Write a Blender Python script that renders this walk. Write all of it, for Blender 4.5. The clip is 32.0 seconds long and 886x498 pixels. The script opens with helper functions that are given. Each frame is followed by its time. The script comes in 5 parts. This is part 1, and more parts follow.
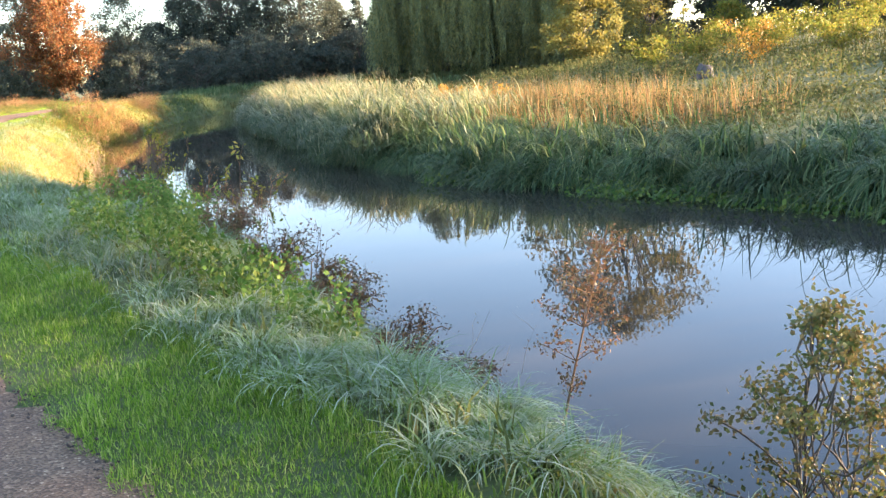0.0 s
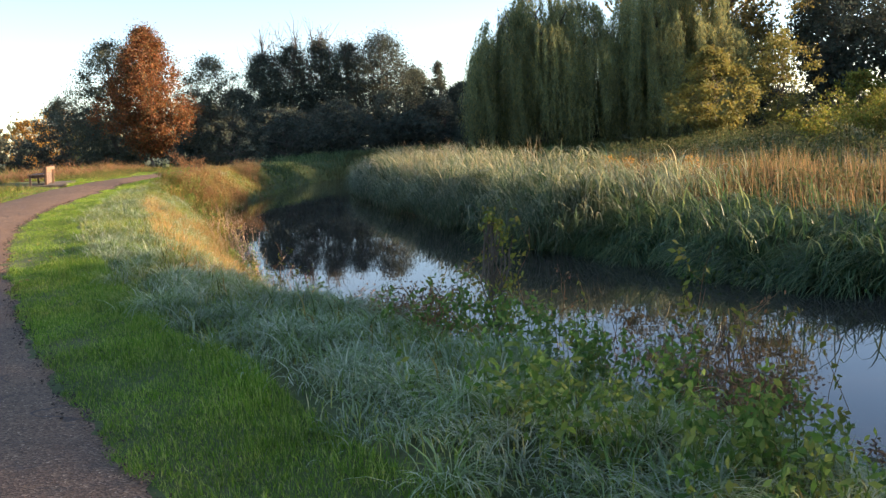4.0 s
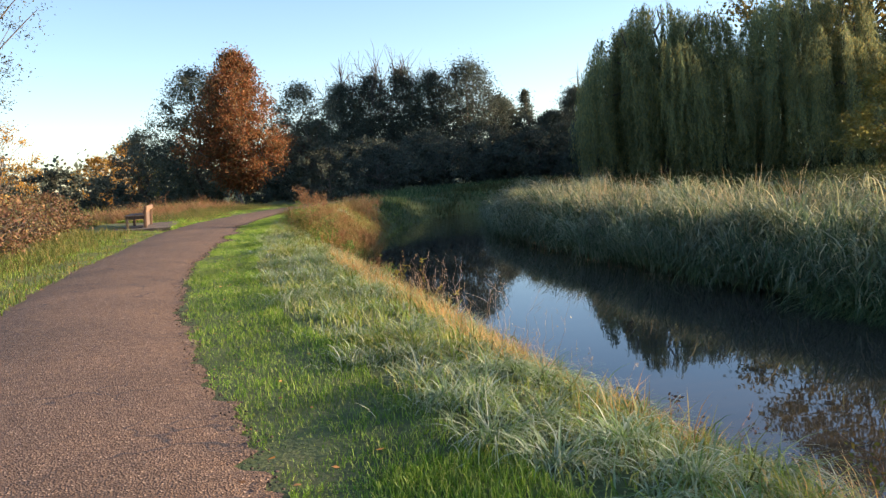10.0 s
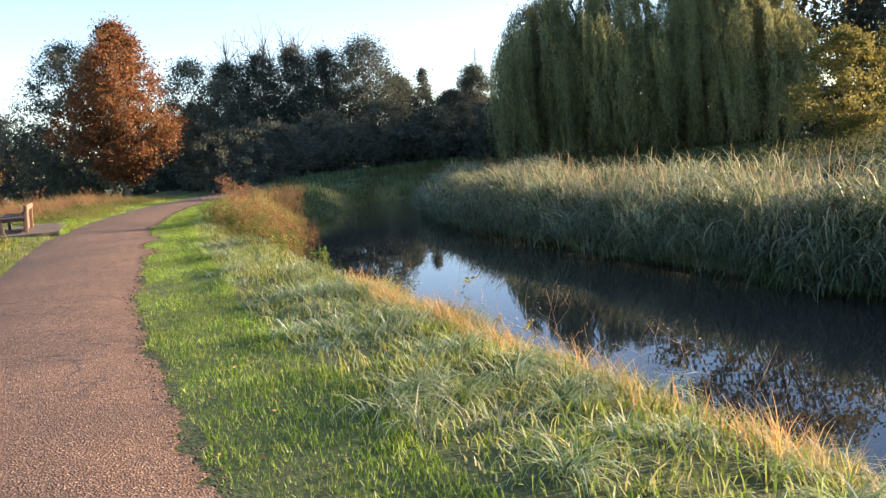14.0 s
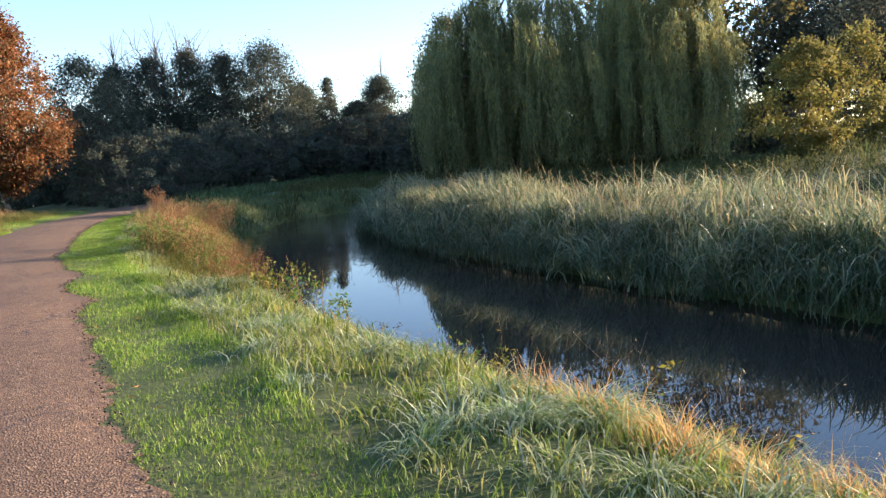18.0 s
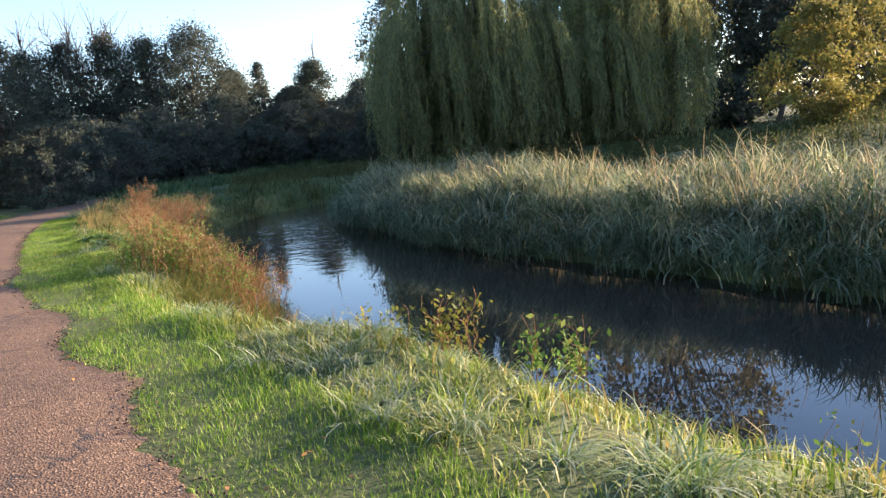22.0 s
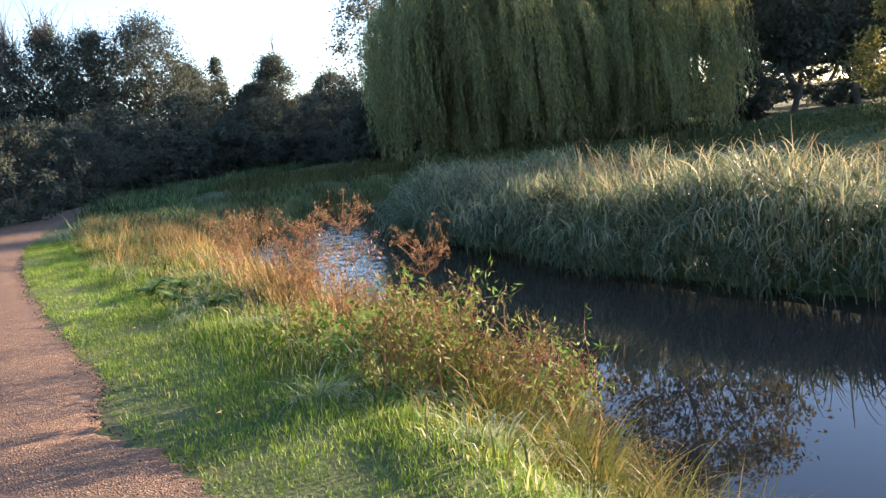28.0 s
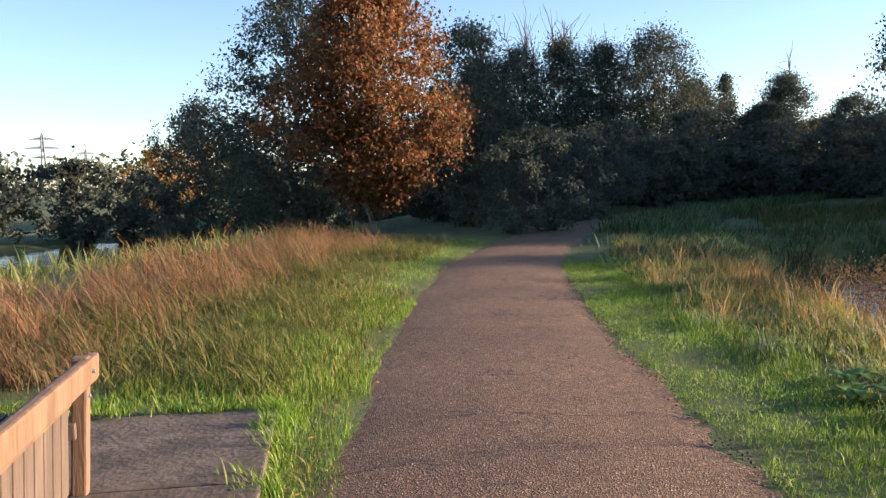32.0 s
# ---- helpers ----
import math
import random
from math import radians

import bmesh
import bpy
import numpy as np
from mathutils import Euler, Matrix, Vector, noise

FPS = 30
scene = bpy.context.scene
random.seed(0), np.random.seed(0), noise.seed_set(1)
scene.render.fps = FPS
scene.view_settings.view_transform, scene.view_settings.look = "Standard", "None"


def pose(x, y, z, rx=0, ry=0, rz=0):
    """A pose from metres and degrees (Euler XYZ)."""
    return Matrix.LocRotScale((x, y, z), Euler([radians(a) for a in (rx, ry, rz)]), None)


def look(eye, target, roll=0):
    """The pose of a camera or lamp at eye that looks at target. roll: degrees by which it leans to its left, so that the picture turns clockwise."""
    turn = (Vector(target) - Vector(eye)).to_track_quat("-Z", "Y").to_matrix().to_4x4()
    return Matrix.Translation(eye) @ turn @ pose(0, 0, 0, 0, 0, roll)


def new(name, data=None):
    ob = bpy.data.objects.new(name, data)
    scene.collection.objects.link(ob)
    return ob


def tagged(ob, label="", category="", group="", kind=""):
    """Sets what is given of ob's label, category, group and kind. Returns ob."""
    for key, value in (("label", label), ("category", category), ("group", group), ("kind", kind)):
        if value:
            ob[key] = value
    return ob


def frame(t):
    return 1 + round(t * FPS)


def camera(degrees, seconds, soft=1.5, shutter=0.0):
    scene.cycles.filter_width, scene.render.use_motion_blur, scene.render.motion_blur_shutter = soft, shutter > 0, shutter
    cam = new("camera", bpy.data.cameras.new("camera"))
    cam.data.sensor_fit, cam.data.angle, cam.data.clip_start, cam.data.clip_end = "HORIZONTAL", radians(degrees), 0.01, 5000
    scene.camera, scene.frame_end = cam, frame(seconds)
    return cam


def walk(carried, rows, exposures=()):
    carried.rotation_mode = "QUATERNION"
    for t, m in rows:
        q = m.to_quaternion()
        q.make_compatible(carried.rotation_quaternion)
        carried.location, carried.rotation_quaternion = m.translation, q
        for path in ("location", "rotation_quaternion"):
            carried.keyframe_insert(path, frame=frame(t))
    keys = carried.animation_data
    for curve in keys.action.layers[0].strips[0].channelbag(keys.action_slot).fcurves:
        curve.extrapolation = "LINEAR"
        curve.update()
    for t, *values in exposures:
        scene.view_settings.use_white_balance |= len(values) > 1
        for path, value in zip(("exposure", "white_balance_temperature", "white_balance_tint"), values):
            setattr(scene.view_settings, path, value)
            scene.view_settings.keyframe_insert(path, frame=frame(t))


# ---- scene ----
cam = camera(52.4, 32.0, soft=1.4)
METRES, EYE, TILT, LEAN, TURN = 40.0, 1.6, -12.1, 4.0, 0.0
ROWS = [
    (0.0, 0.0, 0.0, 0.0, 0.0, 0.0, -0.0),
    (0.5, -0.0096, 0.0098, 0.0028, 0.04, 0.06, -0.48),
    (1.0, -0.0208, 0.0236, 0.0042, 1.73, -0.08, 0.47),
    (1.5, -0.0315, 0.0349, 0.0071, 3.38, -1.55, 0.75),
    (2.0, -0.041, 0.0493, 0.0089, 3.32, -1.55, 4.9),
    (2.5, -0.0521, 0.0615, 0.0107, 3.12, 2.27, 0.21),
    (3.0, -0.0609, 0.0765, 0.0123, 2.9, 3.68, 0.06),
    (3.5, -0.0731, 0.0886, 0.0141, 2.96, 3.98, -1.66),
    (5.5, -0.1144, 0.1429, 0.022, 4.23, 5.28, -0.66),
    (6.0, -0.1242, 0.1544, 0.0246, 4.11, 5.13, -1.2),
    (6.5, -0.1341, 0.168, 0.027, 4.89, 5.02, -0.75),
    (7.0, -0.1438, 0.1779, 0.0298, 5.96, 4.14, -1.83),
    (7.5, -0.1528, 0.1919, 0.0314, 6.03, 4.2, -1.97),
    (8.0, -0.1632, 0.2026, 0.0333, 6.12, 4.09, -2.78),
    (8.5, -0.1711, 0.2164, 0.0353, 7.08, 3.88, -2.35),
    (9.0, -0.1801, 0.2288, 0.0376, 7.71, 3.84, -2.23),
    (9.5, -0.1872, 0.2426, 0.0401, 6.56, 5.76, -1.99),
    (10.0, -0.1965, 0.2561, 0.0423, 6.44, 6.49, -1.58),
    (10.5, -0.2043, 0.2694, 0.045, 4.82, 6.14, -0.34),
    (11.0, -0.2124, 0.2841, 0.0478, 4.49, 6.39, 0.36),
    (11.5, -0.2199, 0.2955, 0.0511, 0.4, 6.13, 0.14),
    (12.0, -0.2282, 0.3099, 0.0531, 0.02, 6.15, 0.34),
    (12.5, -0.2375, 0.3216, 0.0562, -0.27, 5.82, -0.14),
    (13.0, -0.2437, 0.3366, 0.0589, -0.59, 5.99, 0.06),
    (13.5, -0.2531, 0.3485, 0.0612, -0.47, 4.82, 0.79),
    (14.0, -0.2594, 0.3628, 0.0636, -0.93, 5.48, 1.04),
    (14.5, -0.2681, 0.3762, 0.0655, -1.26, 5.12, -0.97),
    (16.5, -0.2925, 0.4281, 0.0756, -1.71, 4.69, 2.76),
    (17.0, -0.299, 0.4407, 0.0787, -3.41, 4.61, 2.24),
    (17.5, -0.3035, 0.4564, 0.0811, -7.09, 6.82, 3.18),
    (18.0, -0.3101, 0.47, 0.0837, -8.19, 6.27, 1.75),
    (18.5, -0.3141, 0.4851, 0.086, -9.86, 6.31, 1.75),
    (19.0, -0.3215, 0.4991, 0.0884, -10.34, 5.6, 2.14),
    (19.5, -0.3272, 0.5136, 0.0906, -10.52, 4.98, 2.56),
    (20.0, -0.334, 0.5288, 0.0929, -10.45, 5.17, 2.72),
    (20.5, -0.3386, 0.5424, 0.0961, -12.66, 4.99, 3.02),
    (21.0, -0.3445, 0.5583, 0.0989, -12.79, 5.39, 3.63),
    (21.5, -0.3508, 0.5711, 0.1021, -13.07, 5.17, 4.15),
    (22.0, -0.3562, 0.5874, 0.1042, -13.08, 5.25, 4.46),
    (22.5, -0.3634, 0.5999, 0.1075, -13.23, 5.13, 3.86),
    (23.0, -0.3678, 0.6152, 0.1095, -13.32, 4.81, 5.45),
    (23.5, -0.3748, 0.6279, 0.1121, -13.88, 4.55, 5.21),
    (24.0, -0.3793, 0.6427, 0.1147, -16.32, 4.14, 5.95),
    (24.5, -0.3856, 0.6562, 0.1172, -16.19, 4.08, 4.83),
    (25.0, -0.3896, 0.6695, 0.1207, -16.75, 4.14, 4.15),
    (25.5, -0.3946, 0.6848, 0.1231, -16.39, 4.6, 4.42),
    (27.5, -0.4111, 0.7408, 0.1356, -17.06, 5.06, 7.3),
    (28.0, -0.4158, 0.7537, 0.139, -17.07, 4.94, 6.29),
    (28.5, -0.4191, 0.7677, 0.1417, -15.47, 5.54, 5.96),
    (29.0, -0.4245, 0.7822, 0.1445, -8.94, 6.71, 4.03),
    (29.5, -0.431, 0.7954, 0.1477, -5.08, 6.83, 2.44),
    (30.0, -0.4377, 0.8094, 0.1505, 4.41, 7.25, 2.69),
    (30.5, -0.444, 0.821, 0.1539, 4.94, 7.13, 2.07),
    (31.0, -0.4485, 0.8349, 0.1561, 9.26, 6.82, 2.13),
    (31.5, -0.4543, 0.8466, 0.1584, 9.32, 7.05, -2.95),
    (32.0, -0.4589, 0.8588, 0.1597, 10.64, 6.77, -4.39),
]
EXPOSURES = [(0.0, 3.51, 6990, 18), (1.0, 2.91, 7090, 18), (2.0, 3.11, 7140, 19), (3.0, 2.19, 6840, 18), (7.0, 2.48, 6540, 18), (8.0, 2.28, 6490, 18), (9.0, 2.22, 6470, 16), (10.0, 1.9, 6270, 16), (11.0, 1.95, 6370, 16), (13.0, 2.25, 6520, 18), (14.0, 2.32, 6430, 21), (17.0, 2.45, 6130, 20), (18.0, 2.25, 6080, 17), (19.0, 2.27, 6130, 18), (20.0, 2.35, 6180, 19), (21.0, 2.22, 6130, 19), (22.0, 2.35, 6130, 19), (23.0, 2.42, 6240, 19), (24.0, 2.65, 6490, 23), (25.0, 2.8, 6490, 24), (28.0, 2.57, 6250, 21), (29.0, 2.15, 6090, 16), (30.0, 2.02, 5990, 17), (31.0, 1.95, 6090, 17), (32.0, 1.83, 6090, 18)]
walk(cam, [(t, pose(0, 0, EYE, TILT, LEAN, TURN) @ pose(METRES * x, METRES * y, METRES * z, 90 + pitch, roll, yaw)) for t, x, y, z, yaw, pitch, roll in ROWS], EXPOSURES)


# ---- world, sun ----
SUN_AZ, SUN_EL = 75.8, 10.3
world = bpy.data.worlds.new("world")
scene.world = world
world.use_nodes = True
wn = world.node_tree
sky = wn.nodes.new("ShaderNodeTexSky")
sky.sky_type = "NISHITA"
sky.sun_disc = False
sky.sun_elevation, sky.sun_rotation = radians(SUN_EL), radians(SUN_AZ)
sky.air_density, sky.dust_density, sky.ozone_density = 0.8, 0.25, 1.5
wn.links.new(sky.outputs[0], wn.nodes["Background"].inputs[0])
wn.nodes["Background"].inputs[1].default_value = 0.087
sun_way = Vector((math.sin(radians(SUN_AZ)) * math.cos(radians(SUN_EL)), math.cos(radians(SUN_AZ)) * math.cos(radians(SUN_EL)), math.sin(radians(SUN_EL))))
sun = new("sun", bpy.data.lights.new("sun", "SUN"))
sun.data.energy, sun.data.angle, sun.data.color = 4.6, radians(0.6), (1.0, 0.77, 0.50)
sun.matrix_world = look(sun_way * 200, (0, 0, 0))

# ---- materials ----


def shader(name, build):
    m = bpy.data.materials.new(name)
    m.use_nodes = True
    nt = m.node_tree
    nt.nodes.clear()
    out = nt.nodes.new("ShaderNodeOutputMaterial")
    nt.links.new(build(nt), out.inputs[0])
    return m


def node(nt, kind, **values):
    n = nt.nodes.new("ShaderNode" + kind)
    for k, v in values.items():
        n.inputs[k.replace("_", " ")].default_value = v
    return n


def ramp(nt, source, stops):
    r = nt.nodes.new("ShaderNodeValToRGB")
    while len(r.color_ramp.elements) < len(stops):
        r.color_ramp.elements.new(0.5)
    for e, (p, c) in zip(r.color_ramp.elements, stops):
        e.position, e.color = p, (*c, 1)
    nt.links.new(source, r.inputs[0])
    return r.outputs[0]


def blend(nt, how, factor, a, b):
    x = nt.nodes.new("ShaderNodeMix")
    x.data_type, x.blend_type = "RGBA", how
    for socket, v in ((x.inputs[0], factor), (x.inputs[6], a), (x.inputs[7], b)):
        if isinstance(v, (int, float)):
            socket.default_value = v
        elif isinstance(v, tuple):
            socket.default_value = (*v, 1)
        else:
            nt.links.new(v, socket)
    return x.outputs[2]


def grain(nt, scale, detail=4, rough=0.6, stretch=(1, 1, 1)):
    g = nt.nodes.new("ShaderNodeNewGeometry")
    mp = nt.nodes.new("ShaderNodeMapping")
    mp.inputs["Scale"].default_value = stretch
    nt.links.new(g.outputs["Position"], mp.inputs[0])
    n = node(nt, "TexNoise", Scale=scale, Detail=detail, Roughness=rough)
    nt.links.new(mp.outputs[0], n.inputs["Vector"])
    return n.outputs["Fac"]


def leafy(name, colours, through_it=0.35, rough=0.55, patch=0.6, patch_colour=None, gloss=0.3):
    """Leaves and blades: a colour for each island, a drift of colour over metres, light passing through."""
    def build(nt):
        g = nt.nodes.new("ShaderNodeNewGeometry")
        step = 1.0 / max(1, len(colours) - 1)
        col = ramp(nt, g.outputs["Random Per Island"], [(i * step, c) for i, c in enumerate(colours)])
        drift = grain(nt, patch, 3)
        if patch_colour:
            f = ramp(nt, drift, [(0.45, (0, 0, 0)), (0.62, (1, 1, 1))])
            col = blend(nt, "MIX", f, col, patch_colour)
        else:
            f = ramp(nt, drift, [(0.3, (0.62, 0.62, 0.62)), (0.7, (1.25, 1.25, 1.25))])
            col = blend(nt, "MULTIPLY", 1.0, col, f)
        p = node(nt, "BsdfPrincipled", Roughness=rough)
        p.inputs["Specular IOR Level"].default_value = gloss
        nt.links.new(col, p.inputs["Base Color"])
        tr = node(nt, "BsdfTranslucent")
        nt.links.new(col, tr.inputs["Color"])
        mx = node(nt, "MixShader", Fac=through_it)
        nt.links.new(p.outputs[0], mx.inputs[1])
        nt.links.new(tr.outputs[0], mx.inputs[2])
        return mx.outputs[0]
    return shader(name, build)


def solid(name, stops, scale, rough=0.8, bump=0.3, bump_scale=40.0, stretch=(1, 1, 1), metal=0.0, distance=0.01):
    def build(nt):
        col = ramp(nt, grain(nt, scale, 6, 0.65, stretch), stops)
        fine = grain(nt, bump_scale, 4, 0.6, stretch)
        col = blend(nt, "MULTIPLY", 0.6, col, ramp(nt, fine, [(0.3, (0.6, 0.6, 0.6)), (0.7, (1.2, 1.2, 1.2))]))
        p = node(nt, "BsdfPrincipled", Roughness=rough, Metallic=metal)
        b = node(nt, "Bump", Strength=bump, Distance=distance)
        nt.links.new(fine, b.inputs["Height"])
        nt.links.new(col, p.inputs["Base Color"])
        nt.links.new(b.outputs[0], p.inputs["Normal"])
        return p.outputs[0]
    return shader(name, build)


def tarmac_nodes(nt):
    """Worn reddish tarmac: chippings, worn wheel tracks, dark hairline cracks."""
    g = nt.nodes.new("ShaderNodeNewGeometry")
    chip = node(nt, "TexVoronoi", Scale=90.0)
    nt.links.new(g.outputs["Position"], chip.inputs["Vector"])
    col = ramp(nt, chip.outputs["Color"], [(0.0, (0.058, 0.033, 0.019)), (0.45, (0.142, 0.082, 0.044)), (0.8, (0.23, 0.138, 0.079)), (1.0, (0.50, 0.36, 0.24))])
    col = blend(nt, "MULTIPLY", 1.0, col, ramp(nt, grain(nt, 0.7, 5), [(0.3, (0.72, 0.72, 0.74)), (0.7, (1.15, 1.12, 1.1))]))
    col = blend(nt, "MULTIPLY", 0.6, col, ramp(nt, grain(nt, 9.0, 4), [(0.3, (0.68, 0.68, 0.7)), (0.65, (1.1, 1.1, 1.1))]))
    crack = nt.nodes.new("ShaderNodeTexVoronoi")
    crack.feature = "DISTANCE_TO_EDGE"
    crack.inputs["Scale"].default_value = 0.8
    warp = nt.nodes.new("ShaderNodeTexNoise")
    warp.inputs["Scale"].default_value = 2.5
    add = nt.nodes.new("ShaderNodeVectorMath")
    nt.links.new(g.outputs["Position"], warp.inputs["Vector"])
    nt.links.new(g.outputs["Position"], add.inputs[0])
    nt.links.new(warp.outputs["Color"], add.inputs[1])
    nt.links.new(add.outputs[0], crack.inputs["Vector"])
    thin = ramp(nt, crack.outputs["Distance"], [(0.0, (1, 1, 1)), (0.016, (0, 0, 0))])
    some = ramp(nt, grain(nt, 0.45, 2), [(0.46, (0, 0, 0)), (0.55, (1, 1, 1))])
    thin = blend(nt, "MULTIPLY", 1.0, thin, some)
    col = blend(nt, "MIX", thin, col, (0.04, 0.032, 0.03))
    p = node(nt, "BsdfPrincipled", Roughness=0.82)
    b = node(nt, "Bump", Strength=0.7, Distance=0.008)
    nt.links.new(chip.outputs["Distance"], b.inputs["Height"])
    nt.links.new(col, p.inputs["Base Color"])
    nt.links.new(b.outputs[0], p.inputs["Normal"])
    return p.outputs[0]


def water_nodes(nt):
    p = node(nt, "BsdfPrincipled", Roughness=0.015, IOR=1.333)
    p.inputs["Base Color"].default_value = (0.038, 0.034, 0.028, 1)
    b = node(nt, "Bump", Strength=0.06, Distance=0.02)
    nt.links.new(grain(nt, 1.6, 2, 0.4), b.inputs["Height"])
    g = nt.nodes.new("ShaderNodeNewGeometry")
    split = nt.nodes.new("ShaderNodeSeparateXYZ")
    nt.links.new(g.outputs["Position"], split.inputs[0])
    mask = node(nt, "MapRange")
    for k, v in (("From Min", 41.0), ("From Max", 54.0), ("To Max", 0.5)):
        mask.inputs[k].default_value = v
    nt.links.new(split.outputs["Y"], mask.inputs["Value"])
    ripple = node(nt, "Bump", Distance=0.05)
    nt.links.new(mask.outputs[0], ripple.inputs["Strength"])
    nt.links.new(grain(nt, 2.4, 3, 0.5), ripple.inputs["Height"])
    nt.links.new(b.outputs[0], ripple.inputs["Normal"])
    nt.links.new(ripple.outputs[0], p.inputs["Normal"])
    return p.outputs[0]


M_TARMAC = shader("tarmac", tarmac_nodes)
M_WATER = shader("still_water", water_nodes)
M_GROUND = solid("earth_and_thatch", [(0.3, (0.042, 0.062, 0.015)), (0.5, (0.072, 0.10, 0.024)), (0.7, (0.11, 0.11, 0.04))], 1.4, 0.95, 0.6, 30, distance=0.03)
M_SOIL = solid("crumbled_edge", [(0.3, (0.03, 0.022, 0.017)), (0.7, (0.09, 0.062, 0.05))], 12, 0.95, 0.8, 60)
M_CONCRETE = solid("concrete", [(0.25, (0.05, 0.04, 0.03)), (0.5, (0.12, 0.092, 0.07)), (0.75, (0.22, 0.17, 0.13))], 3.5, 0.95, 0.8, 28)
M_DOCK = leafy("dock_green", [(0.09, 0.17, 0.03), (0.13, 0.23, 0.045), (0.19, 0.28, 0.07)], 0.4, 0.5, 0.9)
# Bench wood in two tones: posts and rails lighter than slats, legs and seat.
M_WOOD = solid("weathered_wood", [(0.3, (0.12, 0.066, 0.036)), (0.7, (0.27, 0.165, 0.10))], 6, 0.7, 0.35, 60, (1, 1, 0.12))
M_WOOD_DARK = solid("darker_wood", [(0.3, (0.08, 0.055, 0.042)), (0.7, (0.17, 0.12, 0.09))], 6, 0.75, 0.35, 60, (1, 1, 0.12))
M_BARK = solid("bark", [(0.3, (0.05, 0.04, 0.032)), (0.7, (0.15, 0.125, 0.10))], 5, 0.9, 0.8, 25, (1, 1, 0.25), distance=0.03)
M_BARK_PALE = solid("pale_bark", [(0.3, (0.10, 0.085, 0.07)), (0.7, (0.25, 0.215, 0.18))], 5, 0.85, 0.5, 25, (1, 1, 0.3))
M_STUMP = solid("old_stump", [(0.3, (0.03, 0.028, 0.03)), (0.7, (0.12, 0.11, 0.115))], 4, 0.9, 0.8, 18, distance=0.03)
M_STEEL = solid("galvanised_steel", [(0.3, (0.16, 0.18, 0.20)), (0.7, (0.25, 0.27, 0.29))], 2, 0.7, 0.1, 20, metal=0.2)
M_MOWN = leafy("mown_grass", [(0.068, 0.155, 0.013), (0.135, 0.265, 0.02), (0.225, 0.355, 0.034), (0.44, 0.48, 0.14)], 0.42, 0.5, 0.9)
M_FROST = leafy("frosted_grass", [(0.15, 0.235, 0.095), (0.235, 0.325, 0.17), (0.37, 0.43, 0.28), (0.54, 0.57, 0.44), (0.17, 0.25, 0.06)], 0.28, 0.75, 0.7, gloss=0.15)
M_DRY = leafy("dry_grass", [(0.46, 0.26, 0.09), (0.52, 0.35, 0.14), (0.33, 0.16, 0.06), (0.40, 0.34, 0.15), (0.20, 0.23, 0.06)], 0.48, 0.65, 0.8)
M_STRAW = leafy("pale_straw", [(0.42, 0.34, 0.20), (0.36, 0.26, 0.14), (0.50, 0.42, 0.28)], 0.35, 0.65, 0.8)
M_SEDGE = leafy("green_sedge", [(0.022, 0.055, 0.022), (0.05, 0.11, 0.038), (0.10, 0.17, 0.062), (0.26, 0.29, 0.12)], 0.35, 0.5, 0.35, gloss=0.35)
M_REED = leafy("frosted_reed", [(0.07, 0.12, 0.06), (0.17, 0.22, 0.13), (0.36, 0.38, 0.26), (0.10, 0.16, 0.06), (0.58, 0.52, 0.31), (0.13, 0.18, 0.08)], 0.35, 0.5, 0.5, gloss=0.35)
M_REDBROWN = leafy("red_brown_stems", [(0.25, 0.115, 0.05), (0.35, 0.18, 0.08), (0.18, 0.09, 0.045)], 0.25, 0.7, 0.8)
M_NETTLE = leafy("nettle_green", [(0.06, 0.13, 0.026), (0.10, 0.19, 0.035), (0.16, 0.24, 0.06), (0.24, 0.26, 0.06)], 0.4, 0.65, 0.7, gloss=0.12)
M_YELLEAF = leafy("yellow_green_leaf", [(0.15, 0.18, 0.035), (0.24, 0.23, 0.045), (0.11, 0.15, 0.03), (0.33, 0.24, 0.05)], 0.4, 0.65, 0.6, gloss=0.12)
M_MAPLE = leafy("orange_leaf", [(0.19, 0.062, 0.028), (0.30, 0.105, 0.034), (0.15, 0.06, 0.03), (0.30, 0.15, 0.045), (0.13, 0.09, 0.04), (0.10, 0.085, 0.04)], 0.4, 0.6, 0.35)
M_GREAT = leafy("turning_leaf", [(0.09, 0.10, 0.05), (0.14, 0.13, 0.05), (0.26, 0.19, 0.05), (0.11, 0.11, 0.06)], 0.4, 0.7, 0.2, gloss=0.1)
M_REEDLOW = leafy("green_reed", [(0.045, 0.085, 0.04), (0.085, 0.14, 0.06), (0.14, 0.19, 0.10), (0.24, 0.27, 0.17)], 0.35, 0.5, 0.5, gloss=0.35)
M_HOAR = leafy("hoar_grass", [(0.18, 0.27, 0.11), (0.29, 0.37, 0.21), (0.48, 0.53, 0.40), (0.19, 0.29, 0.07), (0.13, 0.22, 0.06)], 0.25, 0.75, 0.7, gloss=0.15)
M_STEMS = leafy("dead_stem", [(0.25, 0.145, 0.06), (0.31, 0.20, 0.09), (0.18, 0.10, 0.05), (0.16, 0.16, 0.065), (0.10, 0.125, 0.045)], 0.4, 0.65, 0.5)
M_DARKLEAF = leafy("dark_green_leaf", [(0.062, 0.080, 0.070), (0.082, 0.105, 0.084), (0.108, 0.128, 0.094), (0.10, 0.092, 0.07)], 0.35, 0.85, 0.25, gloss=0.08)
M_GREYLEAF = leafy("grey_green_leaf", [(0.080, 0.098, 0.072), (0.11, 0.128, 0.092), (0.145, 0.16, 0.118), (0.135, 0.115, 0.07)], 0.35, 0.8, 0.3, gloss=0.1)
